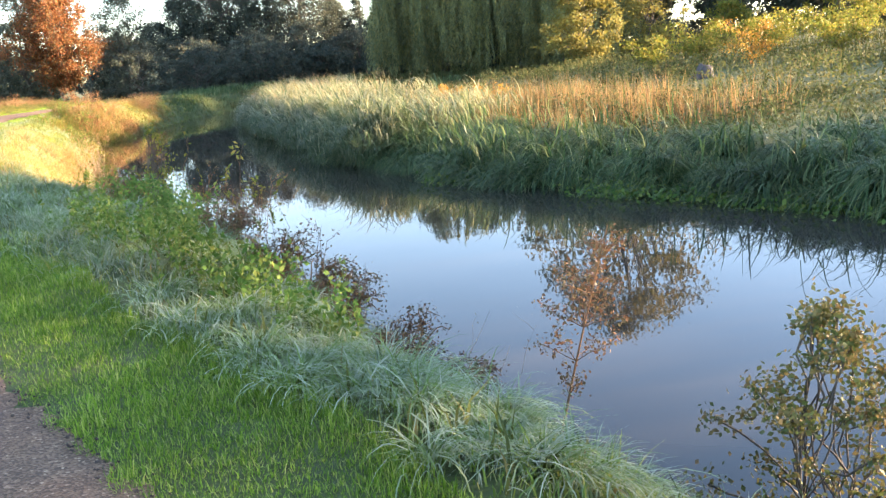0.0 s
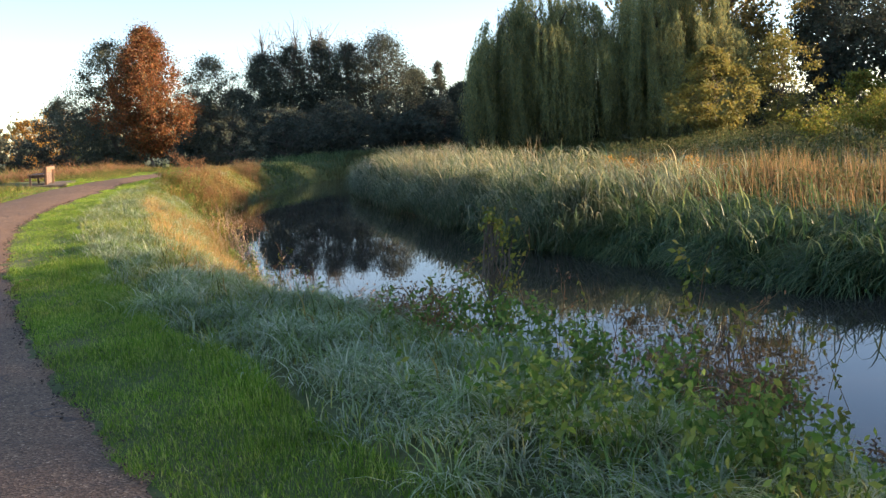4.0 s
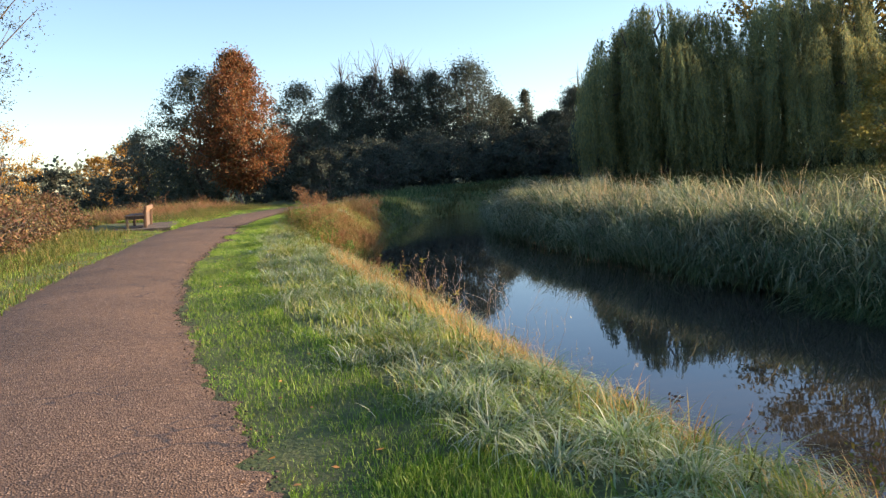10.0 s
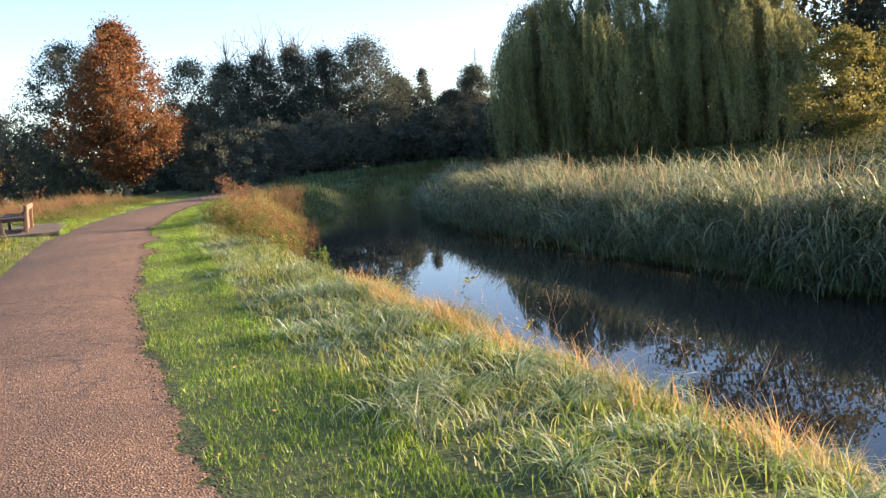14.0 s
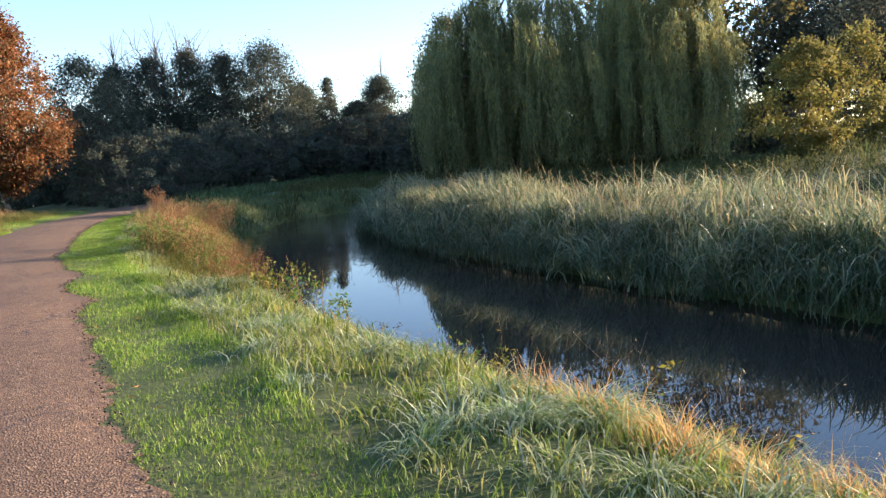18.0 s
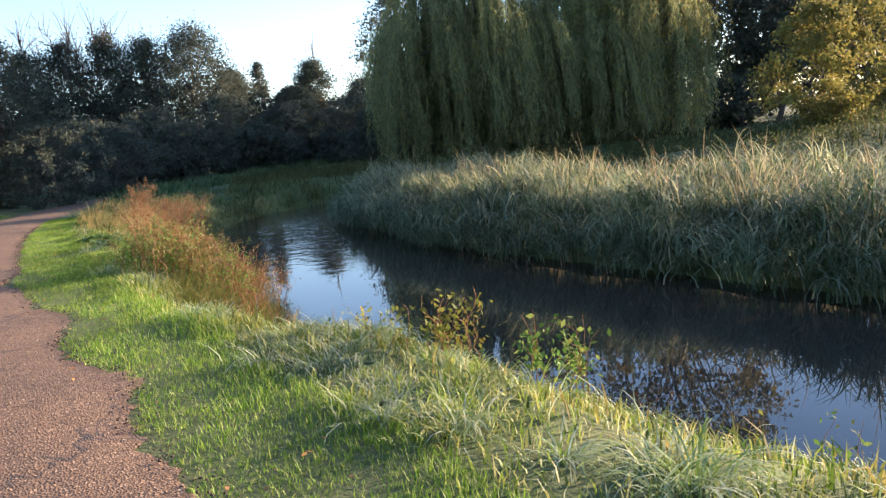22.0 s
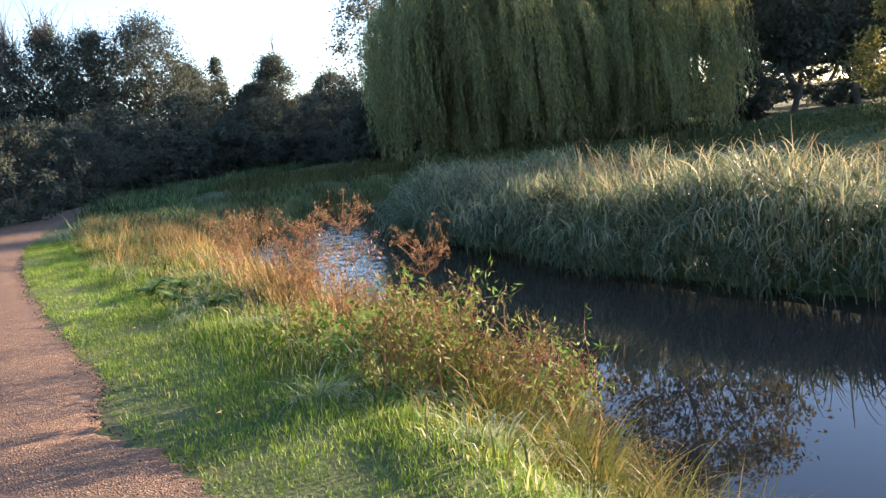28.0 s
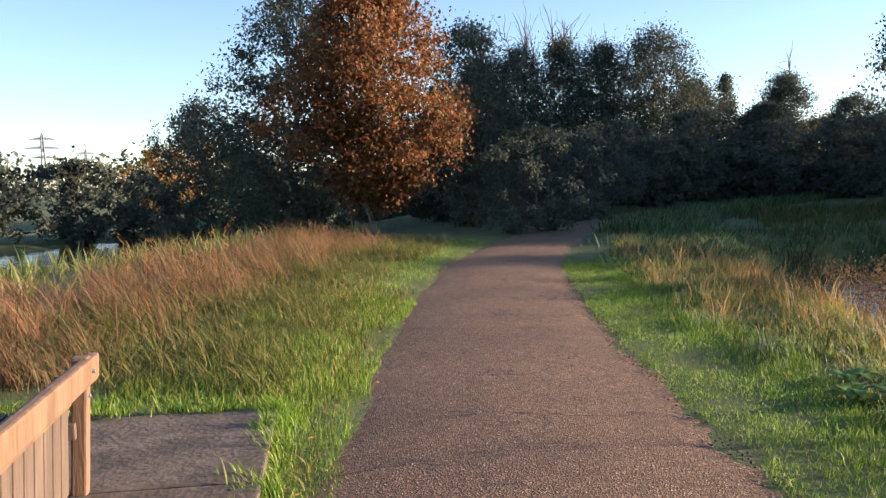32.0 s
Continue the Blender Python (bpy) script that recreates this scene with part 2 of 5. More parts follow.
M_WILLOW = leafy("willow_leaf", [(0.15, 0.185, 0.095), (0.21, 0.245, 0.12), (0.27, 0.295, 0.14), (0.40, 0.33, 0.11)], 0.48, 0.7, 0.2, gloss=0.12)
M_YELTREE = leafy("yellowing_leaf", [(0.20, 0.19, 0.05), (0.27, 0.235, 0.06), (0.14, 0.155, 0.05), (0.32, 0.23, 0.06)], 0.4, 0.6, 0.4, gloss=0.15)
M_AMBER = leafy("amber_leaf", [(0.40, 0.20, 0.03), (0.46, 0.27, 0.05), (0.30, 0.17, 0.04)], 0.4, 0.5, 0.4)
M_BRAMBLE = leafy("dying_bramble", [(0.14, 0.075, 0.05), (0.22, 0.105, 0.06), (0.11, 0.12, 0.045), (0.30, 0.17, 0.07)], 0.35, 0.6, 0.9)
M_THICKET = leafy("browned_growth", [(0.24, 0.13, 0.045), (0.34, 0.20, 0.07), (0.16, 0.15, 0.045), (0.40, 0.24, 0.09), (0.12, 0.14, 0.04)], 0.35, 0.6, 0.8)
M_MEADOW = leafy("meadow_green", [(0.10, 0.15, 0.03), (0.16, 0.20, 0.05), (0.26, 0.25, 0.09), (0.08, 0.14, 0.03)], 0.35, 0.55, 0.7)
M_RUST = leafy("rusty_leaf", [(0.24, 0.11, 0.05), (0.32, 0.15, 0.07), (0.16, 0.11, 0.05), (0.28, 0.20, 0.08)], 0.35, 0.6, 0.9)
M_THORN = leafy("thorn_leaf", [(0.06, 0.085, 0.025), (0.10, 0.12, 0.03), (0.22, 0.14, 0.05), (0.14, 0.14, 0.04)], 0.3, 0.55, 0.9)
M_SEED = leafy("seed_brown", [(0.06, 0.035, 0.025), (0.11, 0.06, 0.04)], 0.1, 0.8, 0.9)
M_WEED = leafy("weed_green", [(0.065, 0.095, 0.026), (0.11, 0.135, 0.036), (0.20, 0.17, 0.055), (0.16, 0.10, 0.05)], 0.35, 0.55, 0.9, gloss=0.15)
M_STALK = solid("dead_stalk", [(0.3, (0.30, 0.20, 0.13)), (0.7, (0.46, 0.34, 0.24))], 8, 0.8, 0.2, 60)
M_REDSTEM = solid("red_stem", [(0.3, (0.30, 0.05, 0.04)), (0.7, (0.42, 0.09, 0.06))], 8, 0.5, 0.2, 60)
M_LONG = leafy("long_bank_grass", [(0.085, 0.155, 0.02), (0.165, 0.25, 0.034), (0.27, 0.33, 0.06), (0.42, 0.38, 0.13), (0.40, 0.45, 0.29)], 0.4, 0.55, 0.8)
M_SLOPE = leafy("slope_olive", [(0.05, 0.068, 0.026), (0.075, 0.095, 0.032), (0.11, 0.12, 0.045), (0.16, 0.13, 0.05)], 0.3, 0.7, 0.3, gloss=0.1)
M_FEATHER = leafy("feathery_dry_grass", [(0.30, 0.135, 0.075), (0.40, 0.21, 0.115), (0.20, 0.09, 0.052), (0.26, 0.20, 0.09), (0.12, 0.13, 0.04)], 0.4, 0.65, 0.5)
M_RANK = leafy("rank_verge_grass", [(0.06, 0.088, 0.018), (0.10, 0.125, 0.025), (0.17, 0.17, 0.04), (0.32, 0.23, 0.085)], 0.38, 0.6, 0.7)
M_FALLEN = leafy("fallen_leaf", [(0.30, 0.13, 0.04), (0.40, 0.22, 0.06), (0.18, 0.09, 0.04)], 0.2, 0.6, 0.9)

# ---- the plan: edges as x over y ----
GRID_Y = np.linspace(-40, 160, 2001)


def edge(points, soft=1.6):
    """A smooth edge x(y) through the plan's corner points."""
    ys, xs = np.array([p[0] for p in points], float), np.array([p[1] for p in points], float)
    x = np.interp(GRID_Y, ys, xs)
    k = np.exp(-0.5 * (np.arange(-40, 41) * 0.1 / soft) ** 2)
    pad = np.concatenate([x[0] + (x[1] - x[0]) * np.arange(-40, 0), x, x[-1] + (x[-1] - x[-2]) * np.arange(1, 41)])
    x = np.convolve(pad, k / k.sum(), "valid")
    slope = np.gradient(x, 0.1)
    return x, slope


PATH_R = edge([(-40, 36), (-12, 10.8), (-6, 5.9), (0.3, 0.9), (3.2, -1.26), (5.4, -3.25), (9.8, -6.68), (11.6, -7.72), (15.2, -9.8), (19.2, -11.75), (22.7, -13.1), (26.2, -14.15),
               (30.3, -15.4), (31.5, -15.75), (33, -16.2), (35, -16.75), (37, -17.15), (39.5, -17.65), (42.5, -18.25), (45.5, -18.75), (52, -19.6), (57, -19.8), (65, -19.3), (74, -17.6), (84, -14.5), (95, -8), (110, 6), (160, 70)])
NEAR_W = edge([(-40, 40), (-12, 15.0), (-4, 7.8), (2.5, 2.9), (4.5, 1.5), (6.3, 0.3), (8, -0.35), (9.5, -1.1), (11, -2.05), (13, -3.8), (17.3, -6.15), (19.9, -7.05), (22.1, -8.05), (25.9, -9.35), (28.5, -10.45), (30.9, -11.15), (32.7, -12.35), (34, -13.1), (37, -13.15), (40, -13.25),
               (44, -13.6), (48, -13.9), (52, -14.2), (56, -14.0), (59.5, -13.2), (62.5, -11.0), (65, -6.5), (68, 2.5), (72, 14), (77, 27), (84, 45), (97, 80), (160, 250)], 0.9)
FAR_W = edge([(-40, 65), (-10, 31), (0, 19), (9.2, 8.2), (12.2, 5.7), (13.9, 4.6), (15, 3.4), (15.9, 2.3), (17.4, 0.8), (19.5, -0.4), (21.8, -1.8), (24.3, -3.4), (25.9, -3.9), (29, -5.1), (31.5, -5.9), (33.4, -6.6), (34.5, -7.0), (38.2, -8.1), (41.2, -9.0), (43, -9.5), (46, -10.0),
              (50, -10.4), (55, -10.6), (58, -9.4), (60.5, -6.5), (63, -2), (66, 5), (70, 15), (75, 28), (80, 41), (92, 75), (160, 250)], 0.8)
WATER_Z = -0.95


def at_y(e, y):
    return np.interp(y, GRID_Y, e[0])


def off(e, x, y):
    """Distance to the right of an edge."""
    s = np.interp(y, GRID_Y, e[1])
    return (x - np.interp(y, GRID_Y, e[0])) / np.sqrt(1 + s * s)


def smooth(a, b, v):
    u = np.clip((v - a) / (b - a), 0, 1)
    return u * u * (3 - 2 * u)


def lump(x, y, f, seed=0):
    """A cheap smooth unevenness, about -1 to 1."""
    a, b, c = 1.7 * seed + 0.3, 2.9 * seed + 1.1, 4.3 * seed + 2.2
    return (np.sin(f * (x * 0.83 + y * 0.55) + a) + np.sin(f * (-x * 0.47 + y * 1.13) + b) + np.sin(f * (x * 1.31 - y * 0.29) + c)) / 3


def rise(y):
    return np.interp(y, [-12, 0, 5, 10, 15, 20, 30, 40, 50, 56, 68, 80, 95, 115, 160], [-0.37, 0, 0.15, 0.29, 0.37, 0.42, 0.41, 0.37, 0.26, 0.18, 0.12, 0.03, 0.2, 0.3, 0.3])


def land(x, y):
    x, y = np.asarray(x, float), np.asarray(y, float)
    wn, wf, pr = -off(NEAR_W, x, y), off(FAR_W, x, y), off(PATH_R, x, y)
    base = rise(y)
    near = base * smooth(0, 2.5, wn) + 0.02 * lump(x, y, 1.3) - 0.03
    bank = smooth(-0.9, np.interp(y, [9, 14, 32, 36], [1.9, 2.6, 2.7, 2.5]), wn)
    z_near = -1.85 * (1 - bank) + near * bank + 0.05 * smooth(1.0, 1.8, wn) * smooth(0.6, 1.2, pr) * lump(x, y, 3.0, 2)
    north = smooth(44, 60, y)
    west = (-pr - 2.4) * (1 - north) + (-x - 23) * north
    z_near = z_near - (1.35 + base) * smooth(4.5, 18, west) + 0.8 * smooth(21, 25, west) + 0.05 * lump(x, y, 1.1, 3) * smooth(0.5, 2, west)
    z_near = z_near + 0.045 * np.clip(-pr - 1.3, 0, 5) * (1 - smooth(60, 70, y))
    flat = 1 - smooth(0.0, 0.4, np.abs(pr + 1.1) - 1.25)
    z_near = z_near * (1 - flat) + (base - 0.035) * flat
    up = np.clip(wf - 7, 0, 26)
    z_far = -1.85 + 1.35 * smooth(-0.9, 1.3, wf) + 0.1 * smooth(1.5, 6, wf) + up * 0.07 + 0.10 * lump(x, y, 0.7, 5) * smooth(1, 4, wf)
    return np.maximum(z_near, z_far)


# ---- mesh helpers ----


def np_mesh(name, verts, quads=None, tris=None, mat=None, flat=True):
    me = bpy.data.meshes.new(name)
    verts = np.asarray(verts, np.float32).reshape(-1, 3)
    nq, nt_ = (0 if quads is None else len(quads)), (0 if tris is None else len(tris))
    loops = np.concatenate([np.asarray(a, np.int32).ravel() for a in (quads, tris) if a is not None and len(a)])
    starts = np.concatenate([np.arange(nq) * 4, nq * 4 + np.arange(nt_) * 3]).astype(np.int32)
    me.vertices.add(len(verts)), me.loops.add(len(loops)), me.polygons.add(nq + nt_)
    me.vertices.foreach_set("co", verts.ravel())
    me.loops.foreach_set("vertex_index", loops)
    me.polygons.foreach_set("loop_start", starts)
    if not flat:
        me.polygons.foreach_set("use_smooth", np.ones(nq + nt_, bool))
    me.update(calc_edges=True)
    if mat:
        me.materials.append(mat)
    return me


def thing(name, me, label="", category="", group="", kind=""):
    return tagged(new(name, me), label, category, group, kind)


def sub(name, me, parent, label=""):
    """A part under its thing."""
    ob = new(name, me)
    ob.parent = parent
    if label:
        ob["label"] = label
    return ob


def part(name, bm, material, parent, label=""):
    me = bpy.data.meshes.new(name)
    bm.to_mesh(me)
    bm.free()
    me.materials.append(material)
    return sub(name, me, parent, label)


def base_at(name, x, y, label, category, group="", z=None, turn=0.0):
    e = new(name)
    e.matrix_basis = pose(x, y, float(land(x, y)) if z is None else z, 0, 0, turn)
    e.empty_display_size = 0.2
    return tagged(e, label, category, group)


def blade_arrays(p, h, w, az, bend, segs, rng, curl=1.1):
    """Arching blades: strips of quads that narrow to a tip. p: (n, 3) feet."""
    n = len(p)
    h, w, az, bend = (np.broadcast_to(np.asarray(v, float), (n,)) for v in (h, w, az, bend))
    d = np.stack([np.cos(az), np.sin(az), np.zeros(n)], 1)
    face = az + np.pi / 2 + rng.normal(0, 0.5, n)
    side = np.stack([np.cos(face), np.sin(face), np.zeros(n)], 1)
    rows, cur = [], p.astype(float).copy()
    for k in range(segs):
        u = k / segs
        wd = (w * (1 - 0.75 * u ** 1.6) * 0.5)[:, None]
        rows += [cur - side * wd, cur + side * wd]
        th = bend * ((k + 0.5) / segs) ** curl
        step = (h / segs)[:, None]
        cur = cur + step * (d * np.sin(th)[:, None] + np.array([0, 0, 1.0]) * np.cos(th)[:, None])
    v = np.stack(rows + [cur], 1)
    m = 2 * segs + 1
    o = (np.arange(n) * m)[:, None]
    quads = np.concatenate([o + np.array([2 * k, 2 * k + 1, 2 * k + 3, 2 * k + 2]) for k in range(segs - 1)]) if segs > 1 else np.zeros((0, 4), int)
    tris = o + np.array([m - 3, m - 2, m - 1])
    return v.reshape(-1, 3), quads, tris


def blades(name, p, h, w, az, bend, segs, mat, rng, curl=1.1):
    v, q, t = blade_arrays(p, h, w, az, bend, segs, rng, curl)
    return np_mesh(name, v, q, t, mat)


def leaf_arrays(c, size, rng, slim=0.5, droop=0.0, out=None):
    """Leaves as folded diamonds at the points c."""
    n = len(c)
    size = np.broadcast_to(np.asarray(size, float), (n,))
    a = rng.normal(size=(n, 3))
    if out is not None:
        a = a * 0.7 + out
    a[:, 2] -= droop
    a /= np.linalg.norm(a, axis=1)[:, None] + 1e-9
    b = np.cross(a, rng.normal(size=(n, 3)))
    b /= np.linalg.norm(b, axis=1)[:, None] + 1e-9
    nn = np.cross(a, b)
    L, W = size[:, None], (size * slim)[:, None]
    v = np.stack([c, c + a * L * 0.45 + b * W * 0.5 + nn * W * 0.12, c + a * L, c + a * L * 0.45 - b * W * 0.5 + nn * W * 0.12], 1)
    q = (np.arange(n) * 4)[:, None] + np.array([0, 1, 2, 3])
    return v.reshape(-1, 3), q


def tubes(paths, sides=6):
    """Tapered tubes along paths: lists of (point, radius)."""
    vs, qs, o = [], [], 0
    for path in paths:
        pts = np.array([p for p, r in path], float)
        rad = np.array([r for p, r in path], float)
        way = np.gradient(pts, axis=0)
        way /= np.linalg.norm(way, axis=1)[:, None] + 1e-9
        ref = np.where(np.abs(way[:, 2:3]) > 0.9, np.array([[1.0, 0, 0]]), np.array([[0, 0, 1.0]]))
        s = np.cross(way, ref)
        s /= np.linalg.norm(s, axis=1)[:, None] + 1e-9
        t = np.cross(way, s)
        an = np.arange(sides) * 2 * np.pi / sides
        ring = pts[:, None] + rad[:, None, None] * (s[:, None] * np.cos(an)[None, :, None] + t[:, None] * np.sin(an)[None, :, None])
        vs.append(ring.reshape(-1, 3))
        for k in range(len(path) - 1):
            a = o + k * sides + np.arange(sides)
            b = o + k * sides + (np.arange(sides) + 1) % sides
            qs.append(np.stack([a, b, b + sides, a + sides], 1))
        o += len(path) * sides
    return np.concatenate(vs), np.concatenate(qs)


def tube_mesh(name, paths, mat, sides=6):
    v, q = tubes(paths, sides)
    return np_mesh(name, v, q, None, mat, flat=False)


def wander(a, b, r0, r1, rng, steps=6, bow=0.12):
    """A crooked tapering limb from a to b."""
    a, b = np.array(a, float), np.array(b, float)
    length = np.linalg.norm(b - a)
    out = []
    for k in range(steps + 1):
        u = k / steps
        p = a + (b - a) * u + np.array([0, 0, bow * length * math.sin(math.pi * u)])
        if 0 < k < steps:
            p = p + rng.normal(0, 0.035 * length, 3)
        out.append((p, r0 + (r1 - r0) * u ** 0.8))
    return out


def scatter(rng, n, x0, x1, y0, y1):
    return rng.uniform(x0, x1, n), rng.uniform(y0, y1, n)


def on_land(x, y, dz=0.0):
    return np.stack([x, y, land(x, y) + dz], 1)

# ---- ground, river, path ----


def axis(core_a, core_b, step, far):
    core = np.arange(core_a, core_b + step / 2, step)
    grow, d = [], step
    reach = 0.0
    while reach < far:
        d *= 1.35
        reach += d
        grow.append(reach)
    grow = np.array(grow)
    return np.concatenate([core[0] - grow[::-1], core, core[-1] + grow])


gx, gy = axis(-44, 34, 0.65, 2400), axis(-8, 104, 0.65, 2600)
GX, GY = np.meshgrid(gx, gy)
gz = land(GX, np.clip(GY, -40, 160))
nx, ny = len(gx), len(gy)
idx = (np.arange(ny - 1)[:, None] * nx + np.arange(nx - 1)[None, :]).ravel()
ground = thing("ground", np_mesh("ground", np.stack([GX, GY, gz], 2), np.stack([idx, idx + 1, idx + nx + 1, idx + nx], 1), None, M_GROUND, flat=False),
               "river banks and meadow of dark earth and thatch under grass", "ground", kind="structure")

ys = np.arange(-30, 150, 1.0)
wv = np.concatenate([np.stack([at_y(NEAR_W, ys) - 1.5, ys, np.full(len(ys), WATER_Z)], 1), np.stack([at_y(FAR_W, ys) + 2.5, ys, np.full(len(ys), WATER_Z)], 1)])
k = np.arange(len(ys) - 1)
water = thing("water", np_mesh("water", wv, np.stack([k, k + len(ys), k + len(ys) + 1, k + 1], 1), None, M_WATER),
              "still dark river water mirroring the sky and trees", "water", kind="structure")

# the path: a crowned ribbon with ragged edges


def nibble(y):
    """Where the turf creeps over the path's edge or has worn back from it."""
    return 0.24 * np.exp(-((y - 32.6) / 0.8) ** 2) - 0.2 * np.exp(-((y - 36.2) / 0.6) ** 2) + 0.16 * np.exp(-((y - 29.6) / 0.6) ** 2) - 0.1 * np.exp(-((y - 24.4) / 0.5) ** 2)


def path_w(y):
    return np.interp(y, [22, 30, 38], [2.0, 2.1, 2.35])


rng = np.random.default_rng(3)
py = np.concatenate([np.arange(-25, 60, 0.07), np.arange(60, 120, 0.4)])
slope = np.interp(py, GRID_Y, PATH_R[1])
nrm = np.stack([1 / np.sqrt(1 + slope ** 2), -slope / np.sqrt(1 + slope ** 2)], 1)
rag_r = 0.07 * lump(py, py * 0.3, 2.1, 1) + 0.05 * lump(py, py * 0.2, 6.0, 2) + 0.03 * rng.normal(size=len(py))
rag_l = 0.06 * lump(py, py * 0.4, 1.8, 4) + 0.04 * lump(py, py * 0.3, 5.0, 5) + 0.02 * rng.normal(size=len(py))
bite = nibble(py)
cols = [-path_w(py) + rag_l, 0.25 - path_w(py), -0.72 * path_w(py), -0.52 * path_w(py), -0.32 * path_w(py), np.full(len(py), -0.25), rag_r + bite]
zz = [-0.03, 0.0, 0.02, 0.03, 0.02, 0.0, -0.03]
pv = []
ex = at_y(PATH_R, py)
for c, z in zip(cols, zz):
    pv.append(np.stack([ex + nrm[:, 0] * c, py + nrm[:, 1] * c, rise(py) + z + 0.004 * lump(ex + c, py, 2.3, 7)], 1))
pv = np.stack(pv, 1)
n7 = len(cols)
idx = (np.arange(len(py) - 1)[:, None] * n7 + np.arange(n7 - 1)[None, :]).ravel()
thing("path", np_mesh("path", pv, np.stack([idx, idx + 1, idx + n7 + 1, idx + n7], 1), None, M_TARMAC, flat=False),
      "worn reddish tarmac riverside path with ragged crumbling edges", "path", kind="structure")


def right_of_path(rng, n, y0, y1, d0, d1):
    """Random places between two distances to the right of the path's edge."""
    y = rng.uniform(y0, y1, n)
    d = rng.uniform(d0, d1, n)
    s = np.interp(y, GRID_Y, PATH_R[1])
    f = np.sqrt(1 + s * s)
    return at_y(PATH_R, y) + d / f, y - d * s / f, d


def far_bank(rng, n, y0, y1, d0, d1):
    y = rng.uniform(y0, y1, n)
    d = rng.uniform(d0, d1, n)
    s = np.interp(y, GRID_Y, FAR_W[1])
    f = np.sqrt(1 + s * s)
    return at_y(FAR_W, y) + d / f, y - d * s / f, d


def near_bank(rng, n, y0, y1, d0, d1):
    """Random places on the near bank between two distances from the waterline."""
    y = rng.uniform(y0, y1, n)
    d = rng.uniform(d0, d1, n)
    s = np.interp(y, GRID_Y, NEAR_W[1])
    f = np.sqrt(1 + s * s)
    return at_y(NEAR_W, y) - d / f, y + d * s / f, d


# ---- grass ----
def stuff(name, me, label, category):
    return thing(name, me, label, category, kind="stuff")


rng = np.random.default_rng(11)


def tufted(rng, tufts, per, x, y, spread, h, w, lean, segs, mat, name, bend=(0.6, 2.0), wind=None, dz=-0.02, size=(0.65, 1.25), curl=1.1):
    """Tussocks: blades that fan out from tuft centres."""
    n = tufts * per
    cx, cy = np.repeat(x[:tufts], per), np.repeat(y[:tufts], per)
    a = rng.uniform(0, 6.283, n)
    r = np.abs(rng.normal(0, spread, n))
    big = np.repeat(rng.uniform(*size, tufts), per)
    az = a + rng.normal(0, 0.4, n)
    if wind is not None:
        swing = np.repeat(rng.normal(0, 0.5, tufts), per)
        az = np.where(rng.random(n) < lean, wind + swing + rng.normal(0, 0.35, n), az)
    px, py_ = cx + r * np.cos(a), cy + r * np.sin(a)
    return blades(name, on_land(px, py_, dz), rng.uniform(*h, n) * big, rng.uniform(*w, n), az, rng.uniform(*bend, n), segs, mat, rng, curl)


# mown strip between path and river bank
x, y, d = (np.concatenate(v) for v in zip(right_of_path(rng, 250000, -1, 54, -0.08, 1.5), right_of_path(rng, 150000, -1, 14, -0.08, 1.3)))
keep = (d > nibble(y) + 0.02 + 0.07 * lump(x, y, 5.0, 1) + 0.05 * lump(x, y, 14.0, 2)) & (d < 0.98 + 0.4 * smooth(28, 36, y) + 0.12 * lump(x, y, 1.7, 8))
x, y, d = x[keep], y[keep], d[keep]
hh = (0.042 + 0.016 * lump(x, y, 2.2, 3) + 0.016 * lump(x, y, 9.0, 4) + 0.03 * smooth(0.6, 1.0, d)) * rng.uniform(0.5, 1.35, len(x))
stuff("mown_grass", blades("mown_grass", on_land(x, y, -0.008), np.maximum(hh, 0.018), rng.uniform(0.003, 0.008, len(x)), rng.uniform(0, 6.28, len(x)), rng.uniform(0.3, 2.0, len(x)), 1, M_MOWN, rng),
      "short bright green mown grass strip beside the path", "grass")
pick = rng.random(len(x)) < 0.09
x, y, hh = x[pick], y[pick], hh[pick]
stuff("turf_blades", blades("turf_blades", on_land(x, y, -0.01), np.maximum(hh, 0.03) * rng.uniform(1.0, 1.7, len(x)), rng.uniform(0.004, 0.008, len(x)), rng.uniform(0, 6.28, len(x)), rng.uniform(0.6, 2.2, len(x)), 2, M_MOWN, rng),
      "coarser blades standing out of the mown strip", "grass")
# crumbs of earth and grit along the tarmac's edge
y = rng.uniform(-1, 50, 4500)
d = nibble(y) + 0.05 * lump(y, y * 0.3, 2.1, 1) + rng.normal(0.0, 0.045, len(y))
s = np.interp(y, GRID_Y, PATH_R[1])
f = np.sqrt(1 + s * s)
c = np.stack([at_y(PATH_R, y) + d / f, y - d * s / f, rise(y) - 0.005], 1)
r3 = (0.003 + 0.009 * rng.random(len(y)) ** 2)[:, None]
oct6 = np.array([(1, 0, 0), (0, 1, 0), (-1, 0, 0), (0, -1, 0), (0, 0, 0.7), (0, 0, -0.5)])
v = (c[:, None] + r3[:, None] * (oct6[None] + rng.normal(0, 0.22, (len(y), 6, 3)))).reshape(-1, 3)
t8 = np.array([(0, 1, 4), (1, 2, 4), (2, 3, 4), (3, 0, 4), (1, 0, 5), (2, 1, 5), (3, 2, 5), (0, 3, 5)])
stuff("earth_crumbs", np_mesh("earth_crumbs", v, None, ((np.arange(len(y)) * 6)[:, None, None] + t8[None]).reshape(-1, 3), M_SOIL), "crumbs of dark earth and grit along the path's edge", "earth")
